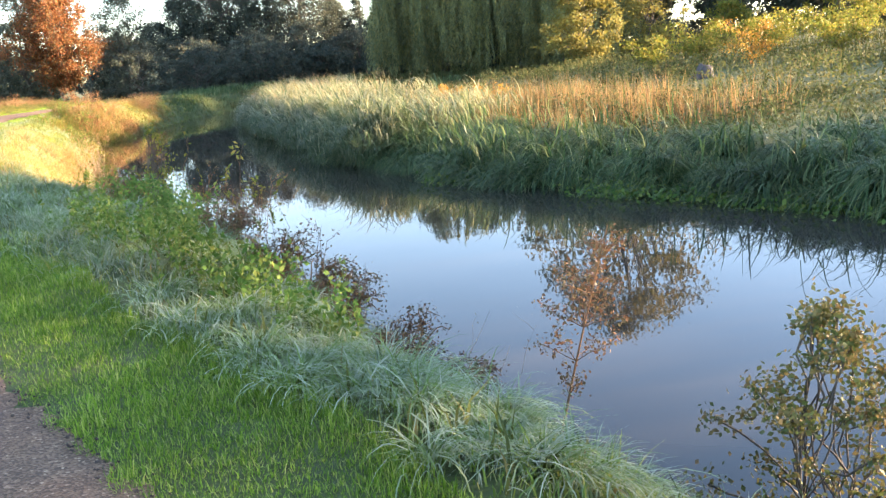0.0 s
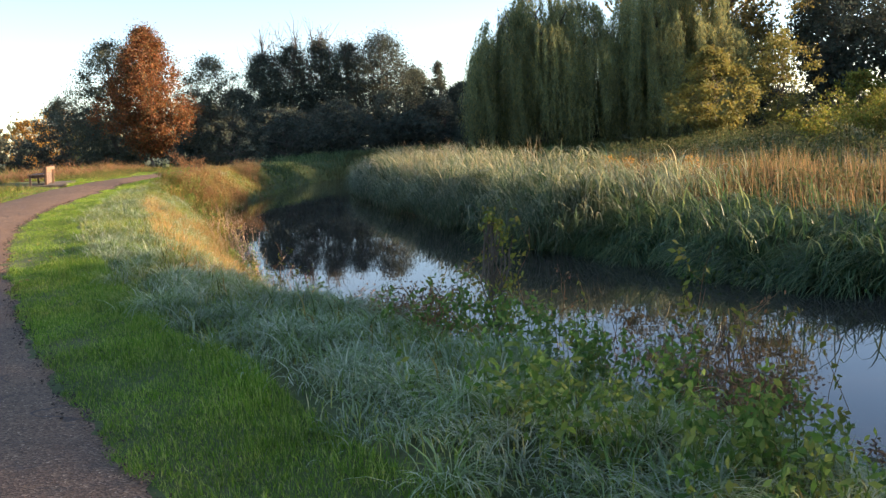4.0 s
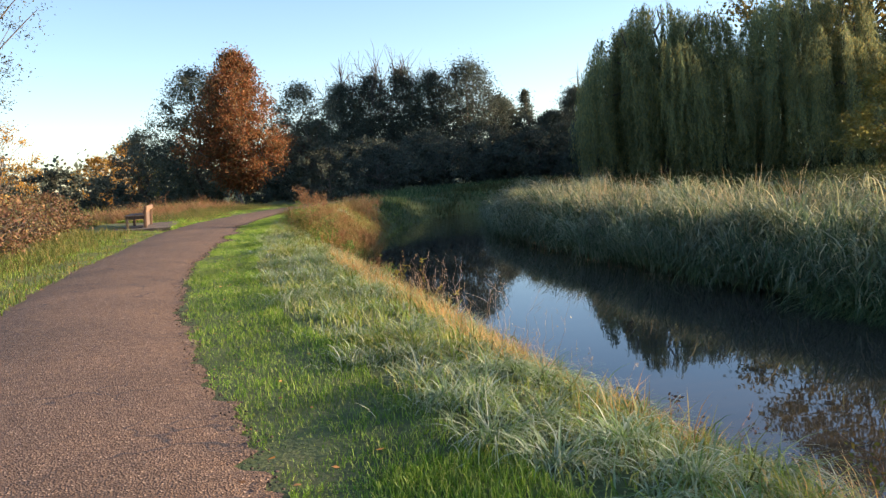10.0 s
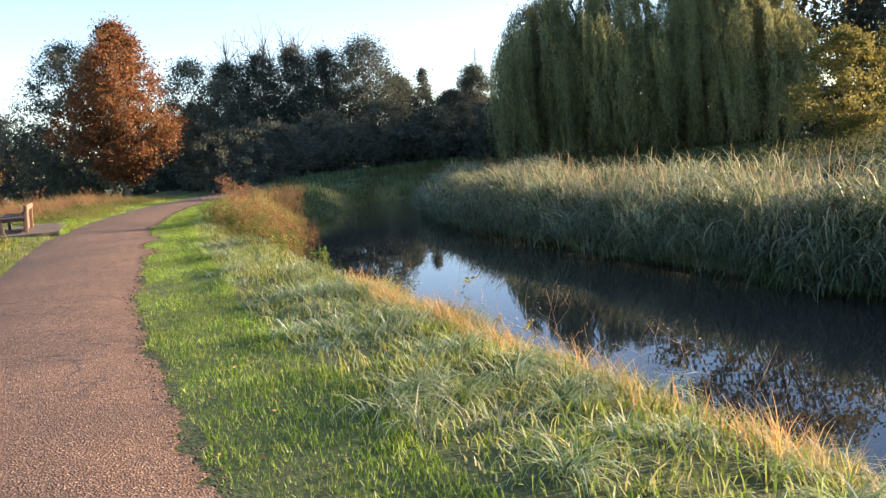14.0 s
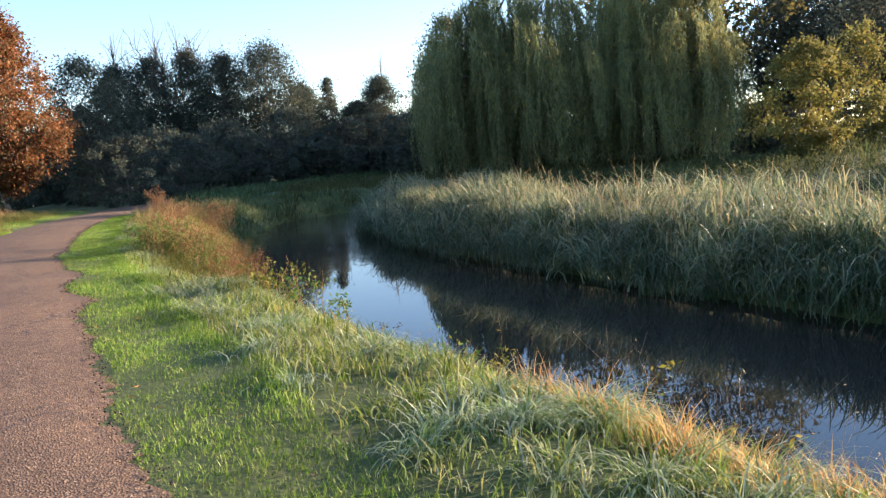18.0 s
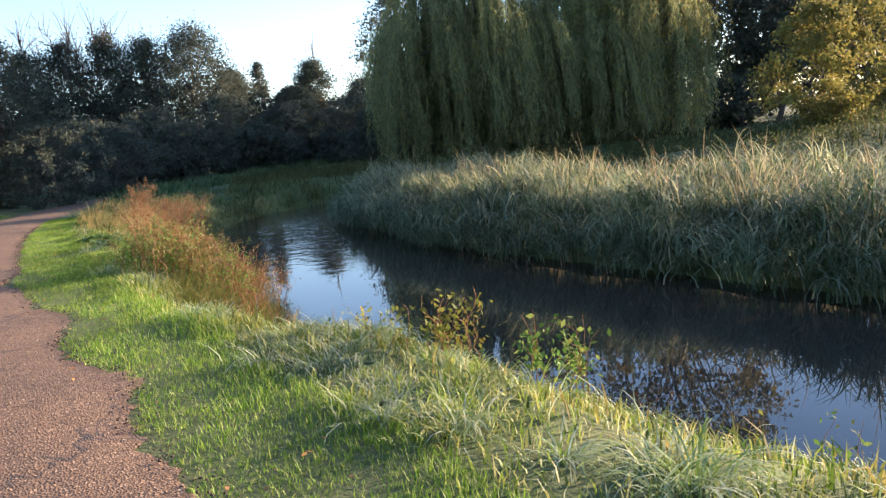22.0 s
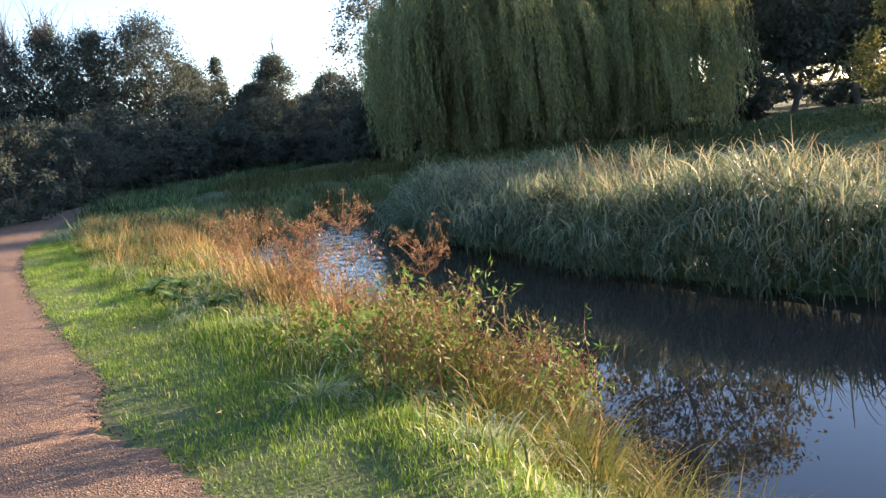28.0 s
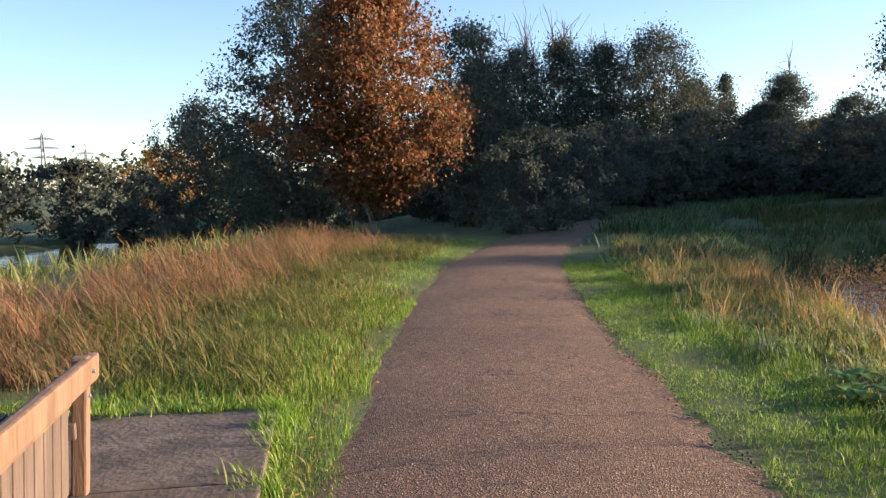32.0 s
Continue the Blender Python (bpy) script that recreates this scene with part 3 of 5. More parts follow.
# verge on the other side of the path
y = np.concatenate([rng.uniform(37, 47.5, 70000), rng.uniform(10, 60, 60000)])
d = rng.uniform(-0.2, 1.7, len(y))
s = np.interp(y, GRID_Y, PATH_R[1])
f = np.sqrt(1 + s * s)
x, yy = at_y(PATH_R, y) - (path_w(y) + d) / f, y + (path_w(y) + d) * s / f
coarse = np.concatenate([rng.uniform(37, 48, 9000), rng.uniform(14, 37, 7000)])
pad = (yy > 35.4) & (yy < 40.3) & (d > 0.25 + 0.14 * lump(x, yy, 4.0, 3))
keep = (d > -0.1 + 0.07 * lump(x, yy, 5.0, 6)) & ~pad
x, yy = x[keep], yy[keep]
stuff("verge_grass", blades("verge_grass", on_land(x, yy, -0.008), rng.uniform(0.03, 0.09, len(x)) * (1 + 0.4 * lump(x, yy, 3.0, 2)), rng.uniform(0.005, 0.012, len(x)), rng.uniform(0, 6.28, len(x)), rng.uniform(0.1, 1.9, len(x)), 1, M_MOWN, rng),
      "short green grass verge beyond the path", "grass")
d = rng.uniform(0.05, 1.9, len(coarse))
x = at_y(PATH_R, coarse) - path_w(coarse) - d
keep = ~((coarse > 35.2) & (coarse < 40.6) & (d > 0.2))
x, y = x[keep], coarse[keep]
stuff("verge_blades", blades("verge_blades", on_land(x, y, -0.01), rng.uniform(0.06, 0.19, len(x)), rng.uniform(0.006, 0.012, len(x)), rng.uniform(0, 6.28, len(x)), rng.uniform(0.5, 2.1, len(x)), 3, M_RANK, rng),
      "coarser blades standing out of the verge", "grass")

# mop-headed tussocks heaped along the bank's shoulder: hoar-white where the shade lasts, yellow-green where the sun has reached
HOAR_X = (0.39, -0.22, -0.69, -1.03, 0.24, -0.37, 0.53, -0.01, -0.85, -0.51, 0.08, -1.57, -2.09, -1.3)
HOAR_Y = (3.54, 4.02, 4.74, 4.9, 3.8, 4.26, 3.21, 3.87, 4.4, 4.18, 3.42, 5.46, 6.07, 5.3)
x2, y2, d2 = right_of_path(rng, 760, 0.5, 36, 0.95, 2.9)
keep = rng.random(760) < np.interp(y2, [11, 16, 24, 36], [0.95, 0.55, 0.3, 0.15])
x = np.concatenate([rng.normal(cx, 0.2, 2) for cx in HOAR_X] + [x2[keep]])
y = np.concatenate([rng.normal(cy, 0.2, 2) for cy in HOAR_Y] + [y2[keep]])
stuff("hoar_tussocks", tufted(rng, len(x), 130, x, y, 0.09, (0.16, 0.40), (0.004, 0.010), 0.35, 5, M_HOAR, "hoar_tussocks", (1.6, 3.1), wind=-0.9, size=(0.45, 1.3), curl=0.75),
      "mop-headed white-frosted grass tussocks above the water", "grass")
x, y, d = right_of_path(rng, 700, -1.5, 46, 0.98, 3.0)
keep = rng.random(700) < np.interp(y, [11, 16, 24, 36], [1.0, 0.6, 0.35, 0.2])
x, y = x[keep], y[keep]
stuff("frosted_tussocks", tufted(rng, len(x), 96, x, y, 0.13, (0.10, 0.30), (0.004, 0.011), 0.35, 4, M_FROST, "frosted_tussocks", (1.4, 3.0), wind=-1.2, size=(0.5, 1.4), curl=0.8),
      "long frosted grey-green grass tussocks on the river bank", "grass")
x, y, d = right_of_path(rng, 1700, -1, 58, 1.0, 4.4)
keep = (-off(NEAR_W, x, y) > 0.3) & (rng.random(1700) < np.interp(y, [8, 15, 40], [0.2, 0.75, 0.85])) & (d > 1.0 + 0.3 * smooth(28, 36, y))
x, y = x[keep], y[keep]
stuff("long_grass", tufted(rng, len(x), 70, x, y, 0.13, (0.08, 0.27), (0.004, 0.010), 0.3, 4, M_LONG, "long_grass", (1.2, 2.9), wind=-2.3, size=(0.5, 1.3), curl=0.85),
      "long yellow-green bank grass between the frosted tussocks", "grass")
# close sward under the tussocks
x, y, d = right_of_path(rng, 46000, -1, 52, 0.95, 3.3)
keep = -off(NEAR_W, x, y) > 0.1
x, y = x[keep], y[keep]
stuff("bank_sward", blades("bank_sward", on_land(x, y, -0.01), rng.uniform(0.05, 0.15, len(x)) * (1 + 0.4 * lump(x, y, 4.0, 3)), rng.uniform(0.006, 0.013, len(x)), rng.uniform(0, 6.28, len(x)), rng.uniform(0.5, 2.2, len(x)), 2, M_LONG, rng),
      "close rough sward on the river bank", "grass")
x, y, d = (np.concatenate(v) for v in zip(near_bank(rng, 8000, 3, 46, 0.1, 2.6), near_bank(rng, 15000, 43, 68, 0.1, 4.8)))
keep = off(PATH_R, x, y) > 1.0
x, y = x[keep], y[keep]
stuff("slope_sward", blades("slope_sward", on_land(x, y, -0.01), rng.uniform(0.07, 0.26, len(x)) * (1 + 0.4 * lump(x, y, 3.0, 5)), rng.uniform(0.008, 0.018, len(x)), rng.uniform(0, 6.28, len(x)), rng.uniform(0.6, 2.3, len(x)), 2, M_RANK, rng),
      "rough grass down the slope of the near bank", "grass")
# dry orange grass along the water's edge, thickest where the bank catches the sun
x, y, d = (np.concatenate(v) for v in zip(near_bank(rng, 1000, 12.5, 48, 0.2, 1.5), near_bank(rng, 1250, 13.5, 25, 0.2, 2.4), near_bank(rng, 380, 25, 34.5, 0.1, 1.2)))
keep = (rng.random(len(x)) < (0.3 + 0.7 * (lump(x, y, 1.3, 9) > 0.0)) * np.interp(y, [34, 36], [1.0, 0.2])) & (off(PATH_R, x, y) > 1.5)
x, y = x[keep], y[keep]
stuff("dry_bank_grass", tufted(rng, len(x), 30, x, y, 0.13, (0.10, 0.34), (0.003, 0.008), 0.3, 3, M_DRY, "dry_bank_grass", (0.5, 2.5), wind=2.8),
      "dry orange grass along the water's edge", "grass")
x, y, d = near_bank(rng, 260, 3, 58, -0.1, 0.7)
stuff("waterside_sedge", tufted(rng, 260, 34, x, y, 0.13, (0.2, 0.5), (0.005, 0.011), 0.4, 4, M_LONG, "waterside_sedge", (0.8, 2.4), wind=-0.6),
      "green sedge hanging over the near waterline", "sedge")
# tall browned thicket on the point of the near bank
x, y, d = near_bank(rng, 170, 34.2, 38.8, 0.2, 1.9)
stuff("thicket_grass", tufted(rng, 170, 60, x, y, 0.13, (0.3, 0.72), (0.005, 0.011), 0.3, 6, M_RANK, "thicket_grass", (0.8, 2.7), wind=-0.4, size=(0.5, 1.15)),
      "tall yellow-green grass tangled through the weeds", "grass")
x, y, d = near_bank(rng, 110, 37.0, 42.6, 0.7, 2.5)
stuff("browned_thicket", tufted(rng, 110, 26, x, y, 0.16, (0.22, 0.7), (0.005, 0.013), 0.25, 4, M_THICKET, "browned_thicket", (0.2, 1.7), wind=2.8, size=(0.5, 1.2)),
      "tall browned grass and stems on the point of the bank", "grass")
x, y, d = near_bank(rng, 110, 42, 51, 0.9, 2.9)
stuff("low_brown_grass", tufted(rng, 110, 26, x, y, 0.2, (0.16, 0.46), (0.005, 0.012), 0.25, 3, M_THICKET, "low_brown_grass", (0.3, 1.9), wind=2.8),
      "lower browned grass past the point of the bank", "grass")
# dark grass on the shaded bank at the bend
y = rng.uniform(52, 100, 2300)
x = at_y(NEAR_W, y) - rng.uniform(0.9, 5.5, 2300)
ok = ((off(PATH_R, x, y) > 0.9) | (off(PATH_R, x, y) < -3.3)) & ((y > 66) | (rng.random(2300) < 0.5))
x, y = x[ok], y[ok]
stuff("bend_grass", tufted(rng, len(x), 11, x, y, 0.35, (0.18, 0.45), (0.02, 0.04), 0.3, 3, M_SEDGE, "bend_grass", (0.7, 2.2), wind=0.0),
      "rank dark grass on the shaded river bend", "grass")

x, y, d = right_of_path(rng, 1100, 63, 104, 0.25, 3.4)
stuff("bank_growth", tufted(rng, len(x), 14, x, y, 0.35, (0.3, 0.7), (0.02, 0.045), 0.3, 3, M_SEDGE, "bank_growth", (0.4, 1.7), wind=0.0, size=(0.5, 1.2)),
      "rank dark growth on the bank above the river bend", "grass")
xs_, ys_ = scatter(rng, 1500, -14, 16, 59, 79)
keep = (-off(NEAR_W, xs_, ys_) > 0.4) & (off(PATH_R, xs_, ys_) > 0.6)
xs_, ys_ = xs_[keep], ys_[keep]
stuff("bend_thicket", tufted(rng, len(xs_), 16, xs_, ys_, 0.35, (0.35, 0.8), (0.02, 0.04), 0.3, 4, M_SLOPE, "bend_thicket", (0.6, 2.2), wind=-1.0, size=(0.5, 1.2)),
      "dark rough growth over the shaded bank beyond the bend", "grass")
x, y, d = right_of_path(rng, 70, 44.5, 57, 1.2, 3.2)
stuff("straw_clumps", tufted(rng, 70, 26, x, y, 0.16, (0.2, 0.6), (0.005, 0.011), 0.5, 4, M_DRY, "straw_clumps", (0.6, 2.3), wind=-0.5),
      "pale straw clumps on the bank's shoulder", "grass")

# far bank: overhanging sedge in rounded tussocks, then tall frosted reeds, meadow growth behind
x, y, d = (np.concatenate(v) for v in zip(far_bank(rng, 250, 3, 31, 0.3, 3.6), far_bank(rng, 130, 3, 26, 0.1, 0.8)))
stuff("overhanging_sedge", tufted(rng, 380, 105, x, y, 0.14, (0.8, 1.5), (0.012, 0.026), 0.5, 6, M_SEDGE, "overhanging_sedge", (2.1, 3.5), wind=-2.6, size=(0.6, 1.15), curl=0.8),
      "dense green sedge arching over the far bank's edge", "sedge")


def arching_leaves(rng, n, x, y, d, top, length, width, wind, mat, name):
    """Reed leaves that spring from stems at any height and arch over."""
    u = rng.random(n) ** 0.75
    roof = top * (0.8 + 0.22 * lump(x, y, 1.1, 4) + 0.12 * lump(x, y, 3.1, 5)) * smooth(-1.1, 0.5, d)
    p = on_land(x, y, 0)
    p[:, 2] = np.maximum(p[:, 2], WATER_Z) + u * roof
    az = wind + rng.normal(0, 0.85, n)
    return blades(name, p, rng.uniform(*length, n), rng.uniform(*width, n), az, rng.uniform(1.1, 2.7, n), 4, mat, rng, 0.8)


def reed_clumps(rng, clumps, per, band, top, length, width, wind, mat, name, lo=0.0, hi=1.0):
    """Arching leaves gathered in clumps that lean and stand each their own way."""
    x, y, d = (np.repeat(v, per) for v in far_bank(rng, clumps, *band))
    n = len(x)
    x, y = x + rng.normal(0, 0.16, n), y + rng.normal(0, 0.16, n)
    own = np.repeat(rng.uniform(0.6, 1.2, clumps), per)
    az = np.repeat(wind + rng.normal(0, 0.75, clumps), per) + rng.normal(0, 0.5, n)
    p = on_land(x, y, 0)
    p[:, 2] = np.maximum(p[:, 2], WATER_Z) + (lo + (hi - lo) * rng.random(n) ** 0.8) * top * own * (0.85 + 0.25 * lump(x, y, 1.1, 4)) * smooth(-1.1, 0.5, d)
    return blades(name, p, rng.uniform(*length, n) * own, rng.uniform(*width, n), az, rng.uniform(1.5, 3.3, n), 5, mat, rng, 0.9)


stuff("green_reeds", reed_clumps(rng, 640, 30, (22, 58, -0.15, 1.6), 1.0, (0.5, 1.05), (0.015, 0.032), -2.3, M_REEDLOW, "green_reeds", 0.0, 0.75),
      "green reed leaves low along the far waterline", "reeds")
stuff("frosted_reeds", reed_clumps(rng, 330, 22, (22, 58, 0.0, 1.4), 0.95, (0.55, 1.15), (0.016, 0.034), -2.3, M_REED, "frosted_reeds", 0.3, 1.0),
      "tall pale frosted reeds arching along the far bank's edge", "reeds")
stuff("reed_bed", reed_clumps(rng, 900, 24, (22, 58, 0.8, 5.0), 0.97, (0.45, 1.0), (0.014, 0.03), -2.3, M_REED, "reed_bed", 0.3, 1.0),
      "bed of pale frosted reeds behind the far waterline", "reeds")
x, y, d = (np.concatenate(v) for v in zip(far_bank(rng, 700, 6, 30, 0.3, 3.4), far_bank(rng, 500, 3, 20, 0.2, 1.2)))
stuff("sedge_leaves", arching_leaves(rng, len(x), x, y, d, 0.8, (0.5, 1.0), (0.014, 0.03), -2.4, M_SEDGE, "sedge_leaves"),
      "arching green sedge leaves on the far bank", "sedge")
x, y, d = far_bank(rng, 40, 9, 20, -0.25, 0.15)
c = np.repeat(np.stack([x, y, np.full(40, WATER_Z + 0.04)], 1), 60, 0) + rng.normal(0, 1, (2400, 3)) * np.array([0.28, 0.28, 0.09])
c[:, 2] = np.maximum(c[:, 2], WATER_Z + 0.01)
v, q = leaf_arrays(c, rng.uniform(0.05, 0.11, 2400), rng, 0.7)
stuff("water_plants", np_mesh("water_plants", v, q, None, M_NETTLE), "low bright green water plants at the far waterline", "plants")
x, y, d = far_bank(rng, 260, 30, 54, 0.3, 5.0)
stuff("reed_plumes", tufted(rng, 260, 5, x, y, 0.3, (1.2, 1.75), (0.012, 0.022), 0.5, 5, M_STRAW, "reed_plumes", (0.5, 2.4), wind=-2.3, curl=2.0),
      "pale dead reed tips standing above the reeds", "reeds")
x, y, d = far_bank(rng, 1000, 6, 55, 3.0, 12.0)
stuff("meadow_growth", tufted(rng, 1000, 22, x, y, 0.35, (0.25, 0.6), (0.009, 0.02), 0.3, 4, M_SLOPE, "meadow_growth", (1.2, 2.9), wind=-2.2, curl=0.9),
      "rank green meadow growth behind the reeds", "grass")
x, y, d = far_bank(rng, 1500, 15, 35, 2.6, 8.5)
keep = rng.random(1500) < np.exp(-((y - 27) / 4.0) ** 2) * (0.3 + 0.65 * (lump(x, y, 0.9, 6) > -0.1))
x, y = x[keep], y[keep]
stuff("brown_stem_stand", tufted(rng, len(x), 18, x, y, 0.3, (0.6, 1.15), (0.009, 0.02), 0.2, 3, M_STEMS, "brown_stem_stand", (0.05, 0.9), wind=-2.2),
      "stand of dead orange-brown stems on the far bank", "reeds")
xs_, ys_ = scatter(rng, 1400, 4, 42, 26, 84)
wf = off(FAR_W, xs_, ys_)
xs_, ys_ = xs_[wf > 9], ys_[wf > 9]
stuff("slope_growth", tufted(rng, len(xs_), 10, xs_, ys_, 0.6, (0.35, 0.8), (0.03, 0.06), 0.2, 3, M_SLOPE, "slope_growth", (0.5, 1.9), wind=-2.2),
      "nettles and rough grass over the far slope", "grass")
# leafy nettle beds from the sedge up the far slope
xs_, ys_ = scatter(rng, 5200, 2, 44, 4, 62)
wf = off(FAR_W, xs_, ys_)
keep = (wf > 3.4 + 0.8 * lump(xs_, ys_, 0.9, 7)) & (wf < 27) & (rng.random(5200) < 0.55 + 0.45 * (lump(xs_, ys_, 0.5, 3) > 0))
xs_, ys_ = xs_[keep], ys_[keep]
own = rng.uniform(0.3, 0.75, len(xs_)) * (1 + 0.3 * lump(xs_, ys_, 0.6, 2))
c = np.repeat(on_land(xs_, ys_, 0.0), 34, 0) + rng.normal(0, 1, (len(xs_) * 34, 3)) * np.array([0.3, 0.3, 0.0])
c[:, 2] += np.repeat(own, 34) * rng.random(len(c)) ** 0.6
v, q = leaf_arrays(c, rng.uniform(0.06, 0.13, len(c)), rng, 0.5, 0.4)
stuff("nettle_beds", np_mesh("nettle_beds", v, q, None, M_SLOPE), "beds of green nettles between the sedge and the far slope", "nettles")
# tall dry grass beyond the verge
y = rng.uniform(33, 60, 330)
d = rng.uniform(2.4, 6.0, 330)
x = at_y(PATH_R, y) - path_w(y) - d
keep = ~((y < 41) & (d < 3.0))
x, y = x[keep], y[keep]
stuff("tall_dry_grass", tufted(rng, len(x), 40, x, y, 0.2, (0.25, 0.8), (0.006, 0.013), 0.6, 4, M_FEATHER, "tall_dry_grass", (1.0, 2.6), wind=-2.6, size=(0.35, 1.25)),
      "tall rusty dry grass beyond the path's verge", "grass")
y = rng.uniform(39.5, 57, 430)
d = 0.7 + 3.0 * rng.random(430)
x = at_y(PATH_R, y) - path_w(y) - d
keep = ~((y < 41.0) & (d > 0.3))
x, y = x[keep], y[keep]
stuff("rank_grass", tufted(rng, len(x), 42, x, y, 0.2, (0.18, 0.55), (0.006, 0.012), 0.5, 5, M_RANK, "rank_grass", (1.4, 3.0), wind=2.9, size=(0.4, 1.3), curl=0.9),
      "rank yellow-green grass tumbling over behind the verge", "grass")
y = rng.uniform(40, 58, 150)
d = rng.uniform(2.0, 4.2, 150)
x = at_y(PATH_R, y) - path_w(y) - d
stuff("feathery_grass", tufted(rng, 150, 46, x, y, 0.2, (0.3, 0.95), (0.005, 0.010), 0.7, 5, M_FEATHER, "feathery_grass", (1.1, 2.6), wind=-2.6, size=(0.4, 1.15), curl=1.3),
      "feathery rust-pink dead grass behind the verge", "grass")
y = rng.uniform(18, 60, 950)
d = 0.75 + 2.9 * rng.random(950) ** 0.8
x = at_y(PATH_R, y) - path_w(y) - d
keep = ~((y > 34.5) & (y < 41.5) & (d < 2.9))
x, y = x[keep], y[keep]
stuff("verge_tussocks", tufted(rng, len(x), 20, x, y, 0.2, (0.10, 0.38), (0.007, 0.014), 0.3, 3, M_RANK, "verge_tussocks", (0.6, 2.3), wind=2.6),
      "longer yellow-green tussocks at the back of the verge", "grass")
y = rng.uniform(14, 64, 900)
d = rng.uniform(4.5, 20, 900)
x = at_y(PATH_R, y) - path_w(y) - d
stuff("field_grass", tufted(rng, 900, 9, x, y, 0.5, (0.3, 0.7), (0.02, 0.045), 0.2, 3, M_MEADOW, "field_grass", (0.5, 2.0), wind=2.6),
      "rough grass falling away towards the lake", "grass")
# grass creeping over the edges of the bench's slab, straw lying on it
u = rng.uniform(-2.5, 2.0, 130)
lx = np.concatenate([1.1 + rng.normal(0.02, 0.05, 130), rng.uniform(-1.1, 1.15, 60)])
ly = np.concatenate([u, 2.0 + rng.normal(0.02, 0.05, 60)])
ca, sa = math.cos(radians(18.5)), math.sin(radians(18.5))
x, y = -21.05 + lx * ca - ly * sa, 38.2 + lx * sa + ly * ca
stuff("slab_edge_grass", tufted(rng, 190, 18, x, y, 0.05, (0.05, 0.17), (0.005, 0.010), 0.3, 3, M_MOWN, "slab_edge_grass", (0.6, 2.4), wind=2.9, dz=0.03),
      "grass creeping over the concrete's edges", "grass")
lx, ly = rng.uniform(-0.9, 1.05, 160), rng.uniform(-2.3, 1.9, 160)
c = np.stack([-21.05 + lx * ca - ly * sa, 38.2 + lx * sa + ly * ca, np.full(160, float(rise(38.2)) + 0.1)], 1)
v, q = leaf_arrays(c, rng.uniform(0.05, 0.16, 160), rng, 0.05)
v[:, 2] = np.repeat(c[:, 2], 4) + np.abs(v[:, 2] - np.repeat(c[:, 2], 4)) * 0.06
stuff("loose_straw", np_mesh("loose_straw", v, q, None, M_STRAW), "bits of dry straw lying on the concrete", "straw")
# fallen leaves along the path's edges
y = rng.uniform(10, 60, 700)
d = np.where(rng.random(700) < 0.65, -path_w(y) + np.abs(rng.normal(0, 0.12, 700)) - 0.08, rng.uniform(-0.12, 0.7, 700))
s = np.interp(y, GRID_Y, PATH_R[1])
f = np.sqrt(1 + s * s)
x, yy = at_y(PATH_R, y) + d / f, y - d * s / f
c = np.stack([x, yy, rise(yy) + np.where((d < 0) & (d > -path_w(y)), 0.012, 0.05)], 1)
v, q = leaf_arrays(c, rng.uniform(0.03, 0.06, 700), rng, 0.6)
v[:, 2] = np.repeat(c[:, 2], 4) + (v[:, 2] - np.repeat(c[:, 2], 4)) * 0.25
stuff("fallen_leaves", np_mesh("fallen_leaves", v, q, None, M_FALLEN), "fallen brown and orange leaves along the path's edges", "leaves")

# ---- trees ----


def branch_parts(e, limbs, bark, sides=6, main=9):
    """The stoutest limbs one by one, the rest as a joined spray of twigs."""
    limbs = sorted(limbs, key=lambda l: -l[0][1])
    for l in limbs[:main]:
        sub("limb", tube_mesh("limb", [l], bark, sides), e)
    if limbs[main:]:
        tagged(sub("twig_spray", tube_mesh("twig_spray", limbs[main:], bark, 4), e), kind="stuff")


